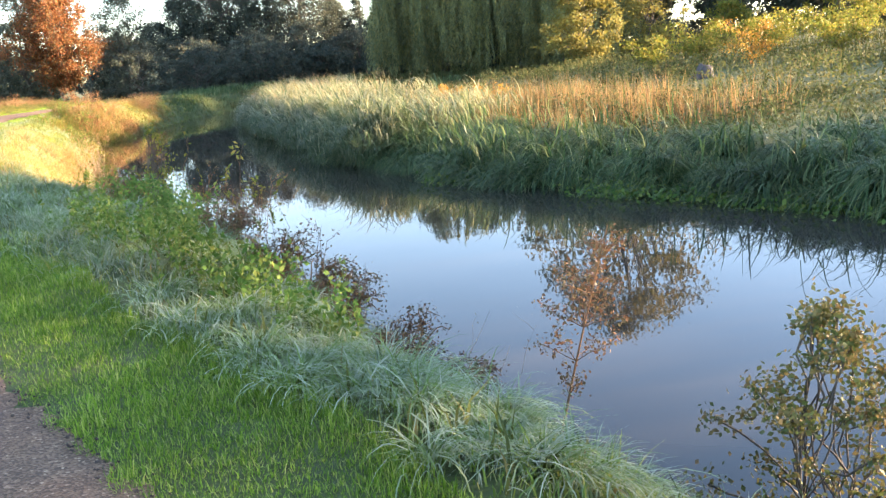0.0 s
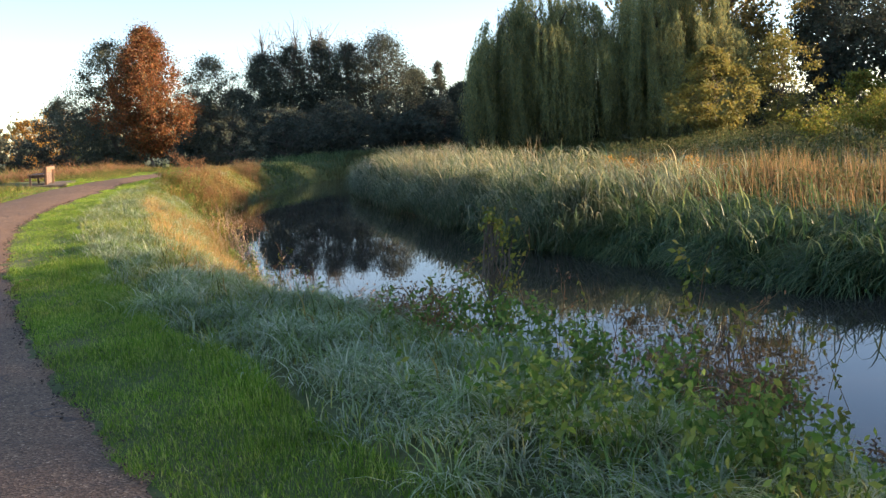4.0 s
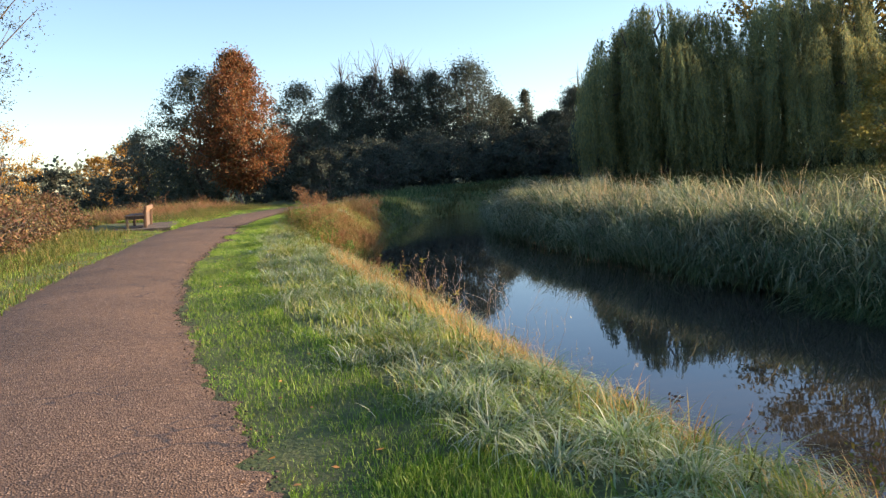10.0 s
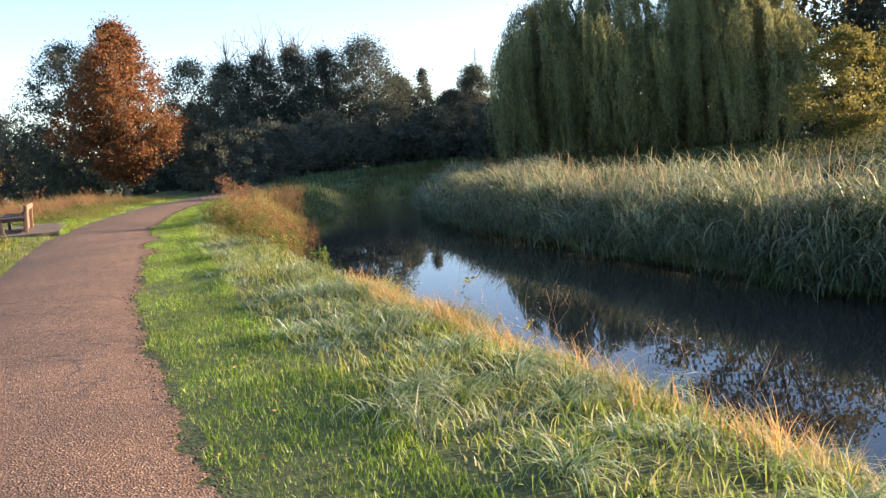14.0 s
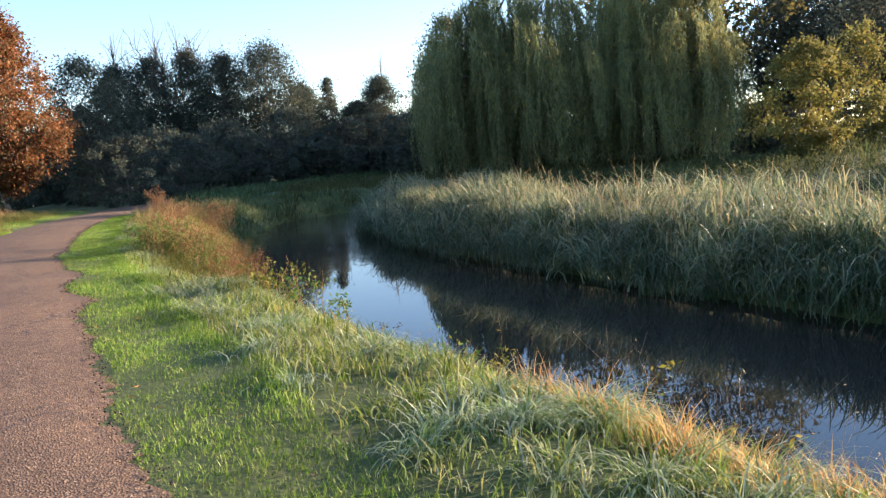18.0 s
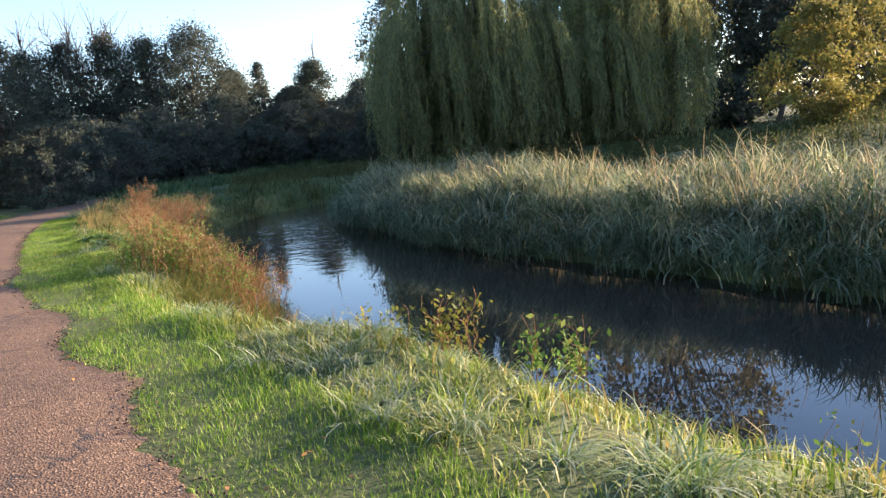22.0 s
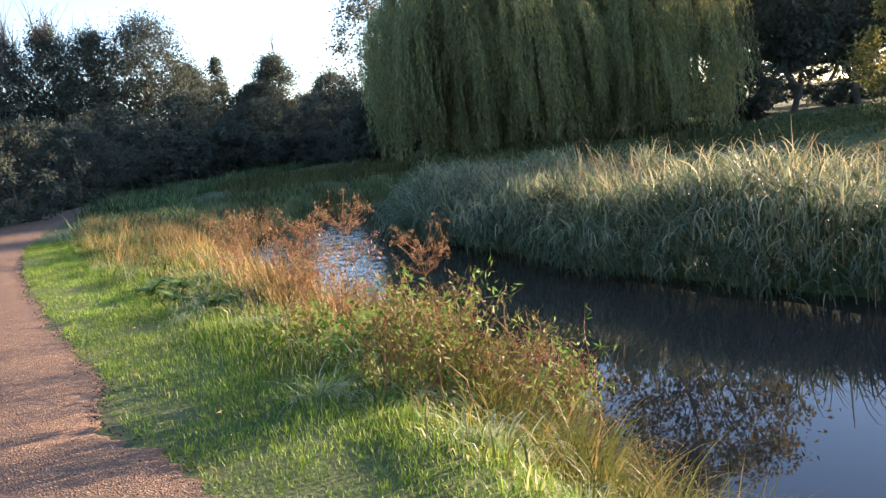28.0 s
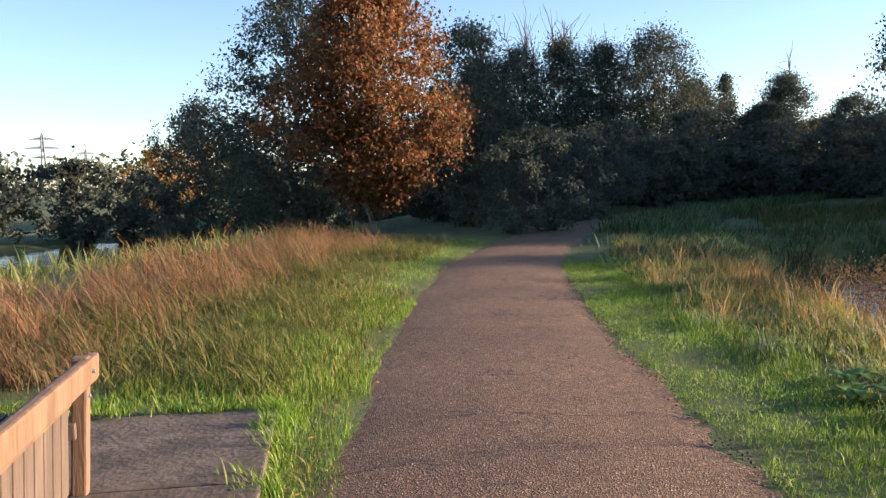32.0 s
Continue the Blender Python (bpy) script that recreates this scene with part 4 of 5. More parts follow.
def tree(name, x, y, height, width, leaf_mat, label, seed, leaves=10000, leaf=0.24, bare=0.1, shape=0.45, trunk=None, bark=None, clumps=150, spread=0.075, slim=0.5, depth=None, group="", category="tree", spikes=0, main=9, power=0.62, z=None, wobble=1.0, limb_from=1, core=0.0):
    """A broadleaf: tapered trunk, limbs that reach to leaf clumps, an uneven crown. shape: where the crown is widest; bare: clear trunk as a share of the height; spikes: bare twigs over the crown."""
    r = np.random.default_rng(seed)
    e = base_at(name, x, y, label, category, group, z)
    bark = bark or M_BARK
    tr = trunk or max(0.02, height * 0.018)
    top = np.array([r.normal(0, 0.03 * height), r.normal(0, 0.03 * height), height * 0.88])
    trunk_line = wander((0, 0, -0.15), top, tr, tr * 0.12, r, 8, 0.0)
    sub("trunk", tube_mesh("trunk", [trunk_line], bark, 9), e)
    cs, deep = [], []
    wob = [(r.uniform(0, 6.28), r.uniform(0.06, 0.16) * wobble) for _ in range(3)]
    while len(cs) < clumps:
        u = r.uniform(0, 1) ** 0.9
        prof = math.sin(math.pi * min(1.0, (u / (2 * shape)) if u < shape else 0.5 + (u - shape) / (2 * (1 - shape)))) ** power
        prof = max(prof, 0.28) if u < shape else prof
        a = r.uniform(0, 6.283)
        edge_wob = 1 + sum(k * math.sin((i + 2) * a + ph + 5 * u) for i, (ph, k) in enumerate(wob))
        share = math.sqrt(r.uniform(0.08, 1.0))
        rad = width / 2 * prof * share * edge_wob * 0.92
        deep.append(1 + core * (1 - share) * (1.15 - u))
        cs.append((rad * math.cos(a), rad * math.sin(a) * ((depth or width) / width), height * (bare + (1 - bare) * (0.02 + 0.93 * u))))
    cs = np.array(cs)
    limbs = []
    for c in cs[:: max(1, clumps // 36)]:
        k = min(7, max(limb_from, int(8 * (0.2 + 0.55 * c[2] / height) * r.uniform(0.7, 1.0))))
        p0, r0 = trunk_line[k]
        limbs.append(wander(p0, c, r0 * 0.5, max(0.006, height * 0.001), r, 5, 0.05))
    for _ in range(spikes):
        c = cs[r.integers(0, clumps)]
        if c[2] < height * 0.55:
            continue
        tip = c + np.array([r.normal(0, 0.7), r.normal(0, 0.7), r.uniform(0.12, 0.32) * height])
        limbs.append(wander(c, tip, 0.06, 0.015, r, 4, 0.0))
        for _ in range(6):
            limbs.append(wander(c + (tip - c) * r.uniform(0.2, 0.8), tip + r.normal(0, 0.7, 3), 0.03, 0.012, r, 3, 0.0))
    branch_parts(e, limbs, bark, 6, main)
    sz = height * spread * r.uniform(0.6, 1.4, clumps)
    k = r.integers(0, clumps, leaves)
    g = r.normal(0, 1, (leaves, 3))
    g *= (np.abs(r.normal(0.75, 0.4, leaves)) / (np.linalg.norm(g, axis=1) + 1e-6))[:, None]
    c = cs[k] + g * sz[k][:, None] * np.array([1, 1, 0.75])
    c[:, 2] = np.maximum(c[:, 2], 0.05)
    v, q = leaf_arrays(c, leaf * np.array(deep)[k] * r.uniform(0.6, 1.3, leaves), r, slim, 0.3)
    sub("crown", np_mesh("crown", v, q, None, leaf_mat), e)
    return e


def willow(name, x, y, height, width, label, seed, lobes, tresses=300):
    """A weeping willow: arching limbs, each lobe of the dome hung with curtains of leafy strands. lobes: (dx, dy, height, radius)."""
    r = np.random.default_rng(seed)
    e = base_at(name, x, y, label, "tree")
    trunk_line = wander((0, 0, -0.3), (0.3, 0, height * 0.5), 0.55, 0.3, r, 6, 0.0)
    sub("trunk", tube_mesh("trunk", [trunk_line], M_BARK, 10), e)
    limbs = [wander(trunk_line[r.integers(3, 7)][0], (dx, dy, h * 0.95), 0.22, 0.04, r, 6, 0.12) for dx, dy, h, lr in lobes]
    branch_parts(e, limbs, M_BARK, 7, 12)
    # tresses: tight bundles of strands that spring from the lobes' shoulders and hang together
    weight = np.array([lr ** 1.5 * h for dx, dy, h, lr in lobes])
    pick = r.choice(len(lobes), tresses, p=weight / weight.sum())
    pts, size = [], []
    for i in pick:
        dx, dy, h, lr0 = lobes[i]
        f = math.sqrt(r.uniform(0.05, 1))
        la = r.uniform(0, 6.283)
        cx, cy = dx + lr0 * f * math.cos(la), dy + lr0 * f * math.sin(la)
        z0 = h * (1 - 0.17 * f ** 2.2) * r.uniform(0.95, 1.0)
        hang = r.uniform(0.45, 1.1) * h * (0.5 + 0.5 * f)
        sway = r.normal(0, 0.25, 2)
        for _ in range(r.integers(6, 13)):
            ox, oy = r.normal(0, 0.2, 2)
            top = z0 + r.normal(0, 0.2)
            low = max(r.uniform(0.05, 0.9), top - hang * r.uniform(0.75, 1.1))
            m = int((top - low) / 0.15) + 2
            u = np.linspace(0, 1, m)
            reach = 0.8 * f * np.minimum(1, 3 * u) ** 0.5
            px = cx + ox * (0.4 + 0.6 * u) + math.cos(la) * reach + sway[0] * u * u + r.normal(0, 0.03, m)
            py_ = cy + oy * (0.4 + 0.6 * u) + math.sin(la) * reach + sway[1] * u * u + r.normal(0, 0.03, m)
            pts.append(np.stack([px, py_, top + (low - top) * u + 0.35 * np.exp(-9 * u) * f], 1))
            size.append(r.uniform(0.2, 0.36, m))
    c, size = np.concatenate(pts), np.concatenate(size)
    v, q = leaf_arrays(c, size, r, 0.2, 2.6)
    sub("crown", np_mesh("crown", v, q, None, M_WILLOW), e, "hanging curtains of yellowing leaves")
    return e


tree("maple", -26.1, 62.7, 9.3, 7.0, M_MAPLE, "orange autumn maple with a slim pale trunk", 21, 52000, 0.11, 0.09, 0.27, 0.11, M_BARK_PALE, 340, 0.055, 0.65, main=14, wobble=0.8, core=1.2, power=0.8)
willow("weeping_willow", 0.2, 75.5, 12.2, 11.0, "large weeping willow with a yellowing crown", 31,
       [(0, 0, 12.3, 2.6), (-2.6, -1.0, 10.7, 2.0), (2.6, -1.2, 11.3, 2.2), (-3.6, -0.4, 8.8, 1.7), (-2.9, -3.4, 8.7, 1.9), (0.2, -3.2, 9.5, 2.2), (3.2, -3.0, 7.9, 1.8), (0.5, 3.2, 10.1, 2.4), (-3.0, 2.6, 8.6, 2.0), (4.4, 0.8, 8.7, 1.8), (-1.2, -4.4, 5.5, 1.6), (-4.2, -1.4, 5.8, 1.3)], 380)
willow("weeping_willow", 10.2, 76.5, 12.8, 10.0, "weeping willow with a golden sunlit top", 32,
       [(0, 0, 13.1, 2.6), (-2.4, -1.2, 11.5, 2.1), (2.4, -1.0, 11.9, 2.1), (-3.6, 0.8, 9.3, 1.8), (0.4, -3.2, 9.5, 2.2), (3.6, -2.0, 8.5, 1.7), (-2.2, -3.6, 7.1, 1.8), (0.5, 3.0, 10.9, 2.4), (4.4, 0.8, 9.5, 1.7), (2.2, -4.2, 5.5, 1.5), (-4.6, -1.8, 5.9, 1.5)], 330)
tree("yellow_tree", 8.4, 54.5, 4.93, 5.6, M_YELTREE, "bushy yellow-green small tree on the far slope", 41, 12000, 0.17, 0.02, 0.4, clumps=130)
tree("yellow_tree", 13.0, 58.0, 6.18, 4.4, M_YELTREE, "slender yellow tree on the far slope", 42, 7000, 0.17, 0.05, 0.4, clumps=90)
tree("grey_willow", -30.6, 68.0, 9.6, 9.0, M_GREYLEAF, "grey-green spreading tree behind the orange maple", 51, 24000, 0.13, 0.03, 0.42, clumps=300, spread=0.065, core=2.0)
tree("grey_willow", -36.0, 71.0, 6.76, 7.0, M_GREYLEAF, "low grey-green tree at the lake's edge", 52, 14000, 0.13, 0.02, 0.4, clumps=200, core=2.0)
tree("grey_willow", -24.2, 70.0, 8.2, 6.0, M_GREYLEAF, "grey-green tree beside the path's bend", 53, 14000, 0.13, 0.02, 0.45, clumps=200, core=2.0)
tree("thorn_bush", -21.3, 64.5, 3.55, 6.0, M_DARKLEAF, "dark thorn bush beside the path's bend", 54, 6500, 0.14, 0.0, 0.4, clumps=110, category="bush")
tree("thorn_bush", -19.8, 73.0, 3.41, 6.5, M_DARKLEAF, "dark thorn bush beside the path's bend", 55, 6000, 0.16, 0.0, 0.4, clumps=110, category="bush")
WOOD = [(-32.8, 107, 8.1, 6.5, 0), (-29.7, 107, 11.6, 5.0, 26), (-26.6, 107.5, 12.4, 5.6, 30), (-23.1, 107, 12.8, 5.4, 30), (-19.8, 106.5, 12.2, 5.6, 12), (-15.9, 106, 13.0, 8.2, 0), (-12.7, 110, 9.1, 4.6, 0), (-7.2, 111, 7.2, 6.0, 0), (-4.3, 119.5, 10.4, 5.6, 3), (0.5, 116, 7.8, 7.0, 0), (-34, 98, 6.5, 7.0, 0), (6, 118, 7.1, 8.0, 0)]
tree("pointed_tree", -10.1, 112.7, 10.0, 3.6, M_DARKLEAF, "small pointed dark tree standing out of the wood", 70, 6000, 0.2, 0.02, 0.2, clumps=110, spread=0.06, core=1.6, power=0.95)
for i, (tx, ty, h, w) in enumerate([(-3, 150, 8.6, 11), (6, 152, 8.2, 12), (-11, 156, 6.5, 11)]):
    tree("russet_tree", tx, ty, h, w, M_BRAMBLE, "pale russet tree beyond the wood catching the sun", 73 + i, 6000, 0.4, 0.02, 0.5, clumps=160, group="russet trees beyond the wood", main=4)
for i, (tx, ty, h, w, sp) in enumerate(WOOD):
    tree("wood_tree", tx, ty, h, w, M_DARKLEAF, "dark green tree in the shaded wood" + (" with bare upper branches" if sp > 5 else ""), 56 + i, 26000, 0.17, 0.02, 0.5, clumps=300, spread=0.075, core=2.0, wobble=1.5, group="shaded wood at the bend", spikes=sp, power=0.5)
for i, (tx, ty, h, w) in enumerate([(-4.5, 80, 3.6, 6), (0, 81.5, 4.2, 6), (4.5, 80.5, 3.8, 6), (9, 82, 4.4, 6.5), (14, 80, 3.8, 6), (18.5, 78, 3.6, 6), (-29, 84, 5.58, 8), (-23, 86, 4.8, 8), (-18.5, 90.5, 5.2, 8), (-14, 93, 5.8, 8), (-9, 96, 5.0, 9), (-4, 99, 5.2, 9), (-20, 99, 5.4, 8), (1.5, 99, 4.6, 8), (8, 100, 4.8, 8), (-35, 80, 3.46, 8), (-20.5, 79, 4.03, 7), (-16.5, 84, 3.82, 7), (-11.8, 89, 3.56, 7), (-26, 76, 4.33, 7), (14, 97, 1.68, 9), (-38, 104, 4.31, 9), (-31, 106, 6.18, 9), (-24, 108, 6.93, 9), (-8, 120, 4.2, 10), (2, 121, 4.2, 10), (12, 118, 4.39, 10), (22, 104, 1.58, 11), (31, 100, 0.6, 11), (40, 92, 1.94, 11), (-6, 93, 2.2, 8), (0, 95.5, 1.81, 8), (5.5, 98, 1.44, 8), (-11.5, 90.5, 2.56, 7)]):
    tree("undergrowth_bush", tx, ty, h, w, M_DARKLEAF, "dark undergrowth bush at the foot of the wood", 80 + i, 5200, 0.22, 0.0, 0.4, clumps=160, core=2.0, group="undergrowth at the bend", category="bush", main=4, power=0.5)
# First three and last five are added, mostly unseen, to shade bend and wood.
for i, (tx, ty, h, w) in enumerate([(44, 70, 13, 11), (54, 72, 14, 11), (36, 67, 9, 8), (24.4, 81.3, 12.5, 8), (30.5, 82, 13.5, 9.5), (37, 79, 12.02, 10), (21, 96, 11.5, 11), (29, 93, 13.5, 12), (37, 91, 14, 12), (46, 77.5, 15.25, 10), (52, 79, 15.11, 11), (48, 88, 10.96, 11), (44, 100, 15, 11), (52, 104, 17, 11), (50, 112, 18, 11), (57, 119, 20, 12), (63, 127, 21, 12)]):
    tree("tall_tree", tx, ty, h, w, M_DARKLEAF, "tall dark tree with bare lower trunk behind the slope, some added for shade", 100 + i, 9000, 0.27, 0.24, 0.55, clumps=210, core=2.2, group="tall trees behind the slope")
tree("great_tree", 15.5, 82.5, 24.0, 19, M_GREAT, "tall spreading tree with turning leaves behind the willows", 99, 19000, 0.34, 0.2, 0.5, clumps=280, spread=0.055, core=0.8, wobble=1.4)
tree("grey_willow", -0.5, 94.0, 12.7, 7.0, M_GREYLEAF, "pale grey-green tree behind the weeping willow", 98, 10000, 0.24, 0.1, 0.55, clumps=150)
for i, (tx, ty, h, w) in enumerate([(17, 84, 3.3, 9), (24, 86, 3.31, 9), (31, 84, 3.95, 9), (39, 80, 6.5, 9), (46, 74, 7.99, 9), (20, 64, 4.44, 5), (26, 60, 4.81, 6)]):
    tree("slope_bush", tx, ty, h, w, M_DARKLEAF if i < 5 else M_YELLEAF, "bush on the far slope", 120 + i, 5000, 0.24, 0.0, 0.4, clumps=90, group="bushes on the far slope", category="bush", main=4)
# trees along the far side upstream, which shade the start of the walk
for i, (tx, ty, h, w) in enumerate([(38, 11, 12.27, 12), (48, 21, 14.3, 12), (37, 0, 10.79, 12), (45, -10, 10.77, 12), (55, 26, 17.4, 11), (33, -14, 12.13, 12), (58, 35, 7.02, 11), (53, 41, 6.44, 9)]):
    tree("shading_tree", tx, ty, h, w, M_DARKLEAF, "tall leafy tree on the far bank upstream", 140 + i, 3600, 0.6, 0.05, 0.5, clumps=150, group="trees upstream", main=4)
# by the lake
tree("lake_tree", -25.4, 34.4, 9.85, 8.6, M_GREYLEAF, "thin-leaved tree between path and lake", 150, 9500, 0.10, 0.12, 0.5, clumps=130, spread=0.055, slim=0.35)
for i, (tx, ty, h, w, mat) in enumerate([(-47, 78, 4.47, 7.5, M_DARKLEAF), (-50.5, 74, 4.84, 8, M_DARKLEAF), (-55, 70, 5.46, 8, M_DARKLEAF), (-60, 65, 5.93, 9, M_DARKLEAF), (-44.5, 81, 4.34, 6, M_GREYLEAF), (-55, 108, 7.75, 7, M_AMBER), (-61, 112, 6.57, 7, M_AMBER), (-49, 104, 5.94, 6, M_YELTREE)]):
    tree("lakeside_tree", tx, ty, h, w, mat, "amber autumn tree across the lake" if mat is M_AMBER else "dark rounded tree at the lake's edge", 160 + i, 4000, 0.32, 0.0, 0.45, clumps=110, group="trees round the lake", main=4, power=0.5)
tree("amber_bush", -26.0, 38.5, 3.86, 3.4, M_AMBER, "amber autumn bush at the edge of the lake", 170, 7000, 0.075, 0.0, 0.45, clumps=60, category="bush")
for i, (hy, hd) in enumerate([(21.0, 2.9), (23.0, 2.6), (25.2, 2.5), (27.4, 2.6), (29.6, 2.7), (31.8, 3.0), (34.0, 3.2)]):
    tree("bramble_hedge", float(at_y(PATH_R, hy) - path_w(hy)) - hd, hy, 1.15, 2.7, M_BRAMBLE, "low bramble hedge with reddening leaves beside the verge", 180 + i, 3000, 0.075, 0.0, 0.45, clumps=70, spread=0.12, group="bramble hedge", category="hedge", trunk=0.03, main=3)
# a distant belt of woods all round
az = rng.uniform(-1.5, 1.5, 420)
dist = rng.uniform(190, 330, 420)
cen = np.stack([dist * np.sin(az) - 15, 30 + dist * np.cos(az), rng.uniform(-0.5, 8.0, 420)], 1)
k = rng.integers(0, 420, 30000)
v, q = leaf_arrays(cen[k] + rng.normal(0, 1, (30000, 3)) * np.array([7.0, 7.0, 1.8]), rng.uniform(0.9, 1.8, 30000), rng, 0.6)
stuff("distant_woods", np_mesh("distant_woods", v, q, None, M_GREYLEAF), "distant belt of trees round the meadows", "woods")

# ---- bench on its slab ----


def box(sx, sy, sz, m=None, bevel=0.008):
    bm = bmesh.new()
    bmesh.ops.create_cube(bm, size=1.0)
    bmesh.ops.scale(bm, vec=(sx, sy, sz), verts=bm.verts)
    if bevel:
        bmesh.ops.bevel(bm, geom=bm.edges[:], offset=bevel, segments=2, affect="EDGES", profile=0.6)
    if m is not None:
        bmesh.ops.transform(bm, matrix=m, verts=bm.verts)
    return bm


slab = base_at("concrete_pad", -21.05, 38.2, "worn concrete pad under the bench", "pavement", z=float(rise(38.2)) + 0.045, turn=18.5)
slab["kind"] = "structure"
for i in range(3):
    part("slab", box(2.2, 1.49, 0.10, pose(0, -1.75 + 1.5 * i, 0), 0.012), M_CONCRETE, slab)

bench = base_at("bench", -20.6, 37.7, "weathered wooden bench with a slatted back turned to the path", "bench", z=float(rise(37.7)) + 0.095, turn=20.5)
for yy in (-1.12, 1.12):
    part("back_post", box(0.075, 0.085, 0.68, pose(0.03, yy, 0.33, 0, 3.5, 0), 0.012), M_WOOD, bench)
    part("front_leg", box(0.075, 0.075, 0.36, pose(-0.52, yy, 0.18)), M_WOOD_DARK, bench)
    part("seat_bearer", box(0.56, 0.06, 0.08, pose(-0.26, yy * 0.96, 0.32)), M_WOOD_DARK, bench)
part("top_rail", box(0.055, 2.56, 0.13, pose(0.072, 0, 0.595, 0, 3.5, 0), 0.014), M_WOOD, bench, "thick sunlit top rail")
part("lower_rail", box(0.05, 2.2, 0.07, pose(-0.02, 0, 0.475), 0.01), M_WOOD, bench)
for i in range(15):
    part("slat", box(0.028, 0.125, 0.43, pose(-0.03, -1.0 + i * 0.1425, 0.23, 0, 3.0, 0), 0.006), M_WOOD_DARK, bench)
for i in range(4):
    part("seat_plank", box(0.125, 2.4, 0.04, pose(-0.10 - i * 0.14, 0, 0.38), 0.008), M_WOOD_DARK, bench)

for ob in [o for o in bench.children if o.name.startswith("back_post")]:
    y0 = float(np.sign(ob.data.vertices[0].co[1])) * 1.12
    for z in (0.595, 0.475):
        bolt = bmesh.new()
        bmesh.ops.create_cone(bolt, cap_ends=True, segments=8, radius1=0.011, radius2=0.009, depth=0.016, matrix=pose(0.106 if z > 0.5 else 0.078, y0, z, 0, 90, 0))
        part("bolt", bolt, M_STEEL, ob, "dull steel bolt head")

# ---- old stump on the far slope ----
stump = base_at("stump", 9.2, 32.6, "dark weathered tree stump among nettles", "stump", z=float(land(9.2, 32.6)) - 0.1)
rr = np.random.default_rng(5)
part_path = [((0, 0, -0.3), 0.62), ((0.02, 0.0, 0.15), 0.55), ((0.05, 0.03, 0.5), 0.5), ((0.1, 0.05, 0.85), 0.46), ((0.12, 0.05, 0.98), 0.33), ((0.12, 0.05, 1.0), 0.02)]
v, q = tubes([part_path], 14)
v = (v + rr.normal(0, 0.035, v.shape)) * np.array([0.62, 0.62, 0.55])
sub("bole", np_mesh("bole", v, q, None, M_STUMP, flat=False), stump)
for a in range(5):
    an = a * 1.25 + 0.3
    sub("root", tube_mesh("root", [[((0.28 * math.cos(an), 0.28 * math.sin(an), 0.15), 0.10), ((0.5 * math.cos(an), 0.5 * math.sin(an), 0.0), 0.06), ((0.7 * math.cos(an), 0.7 * math.sin(an), -0.12), 0.03)]], M_STUMP, 7), stump)

# ---- pylons far off over the lake ----


def pylon(x, y, h, turn):
    e = base_at("pylon", x, y, "distant lattice steel electricity pylon", "pylon", "pylons", turn=turn)
    half = h * 0.075
    prof = [(0.0, half), (0.45, half * 0.5), (0.62, half * 0.3), (0.95, half * 0.18), (1.0, 0.05)]
    for sx in (-1, 1):
        for sy in (-1, 1):
            sub("leg", tube_mesh("leg", [[((sx * w, sy * w, u * h), 0.42) for u, w in prof]], M_STEEL, 4), e)
    for u, reach in ((0.62, 0.20), (0.77, 0.26), (0.91, 0.19)):
        z = u * h
        sub("crossarm", tube_mesh("crossarm", [[((-reach * h, 0, z), 0.25), ((0, 0, z + 0.3), 0.5), ((reach * h, 0, z), 0.25)], [((-reach * h, 0, z), 0.1), ((0, 0, z + 0.035 * h), 0.2), ((reach * h, 0, z), 0.1)]], M_STEEL, 4), e)
    lines = []
    for i in range(8):
        u0, u1 = i / 8 * 0.9, (i + 1) / 8 * 0.9
        w0, w1 = (np.interp(u, [p[0] for p in prof], [p[1] for p in prof]) for u in (u0, u1))
        for s in (-1, 1):
            lines.append([((-w0 * s, -w0, u0 * h), 0.26), ((w1 * s, -w1, u1 * h), 0.26)])
            lines.append([((-w0, -w0 * s, u0 * h), 0.26), ((-w1, w1 * s, u1 * h), 0.26)])
    tagged(sub("bracing", tube_mesh("bracing", lines, M_STEEL, 3), e), kind="stuff")
    return e


pylon(-18.4 - 620 * math.sin(radians(35.1)), 34.9 + 620 * math.cos(radians(35.1)), 40, 40)
pylon(-18.4 - 900 * math.sin(radians(32.8)), 34.9 + 900 * math.cos(radians(32.8)), 42, 40)

# ---- plants of the near bank ----


def ashore(x, y):
    """Keeps a plant's foot out of the water."""
    wn = -float(off(NEAR_W, x, y))
    return x - (0.45 - wn) * 1.1 if -3 < wn < 0.45 else x


def stalk(e, r, h, lean, rad, mat, name="stem", foot=(0, 0), bow=0.1):
    a = r.uniform(0, 6.283)
    top = np.array([foot[0] + lean * h * math.cos(a), foot[1] + lean * h * math.sin(a), h])
    line = wander((foot[0], foot[1], -0.06), top, rad, rad * 0.35, r, 6, bow * 0.3)
    sub(name, tube_mesh(name, [line], mat, 5), e)
    return line


def along(line, r, n, lo=0.2):
    pts = np.array([p for p, _ in line])
    u = r.uniform(lo, 1, n) * (len(pts) - 1)
    k = np.minimum(u.astype(int), len(pts) - 2)
    return pts[k] + (pts[k + 1] - pts[k]) * (u - k)[:, None]


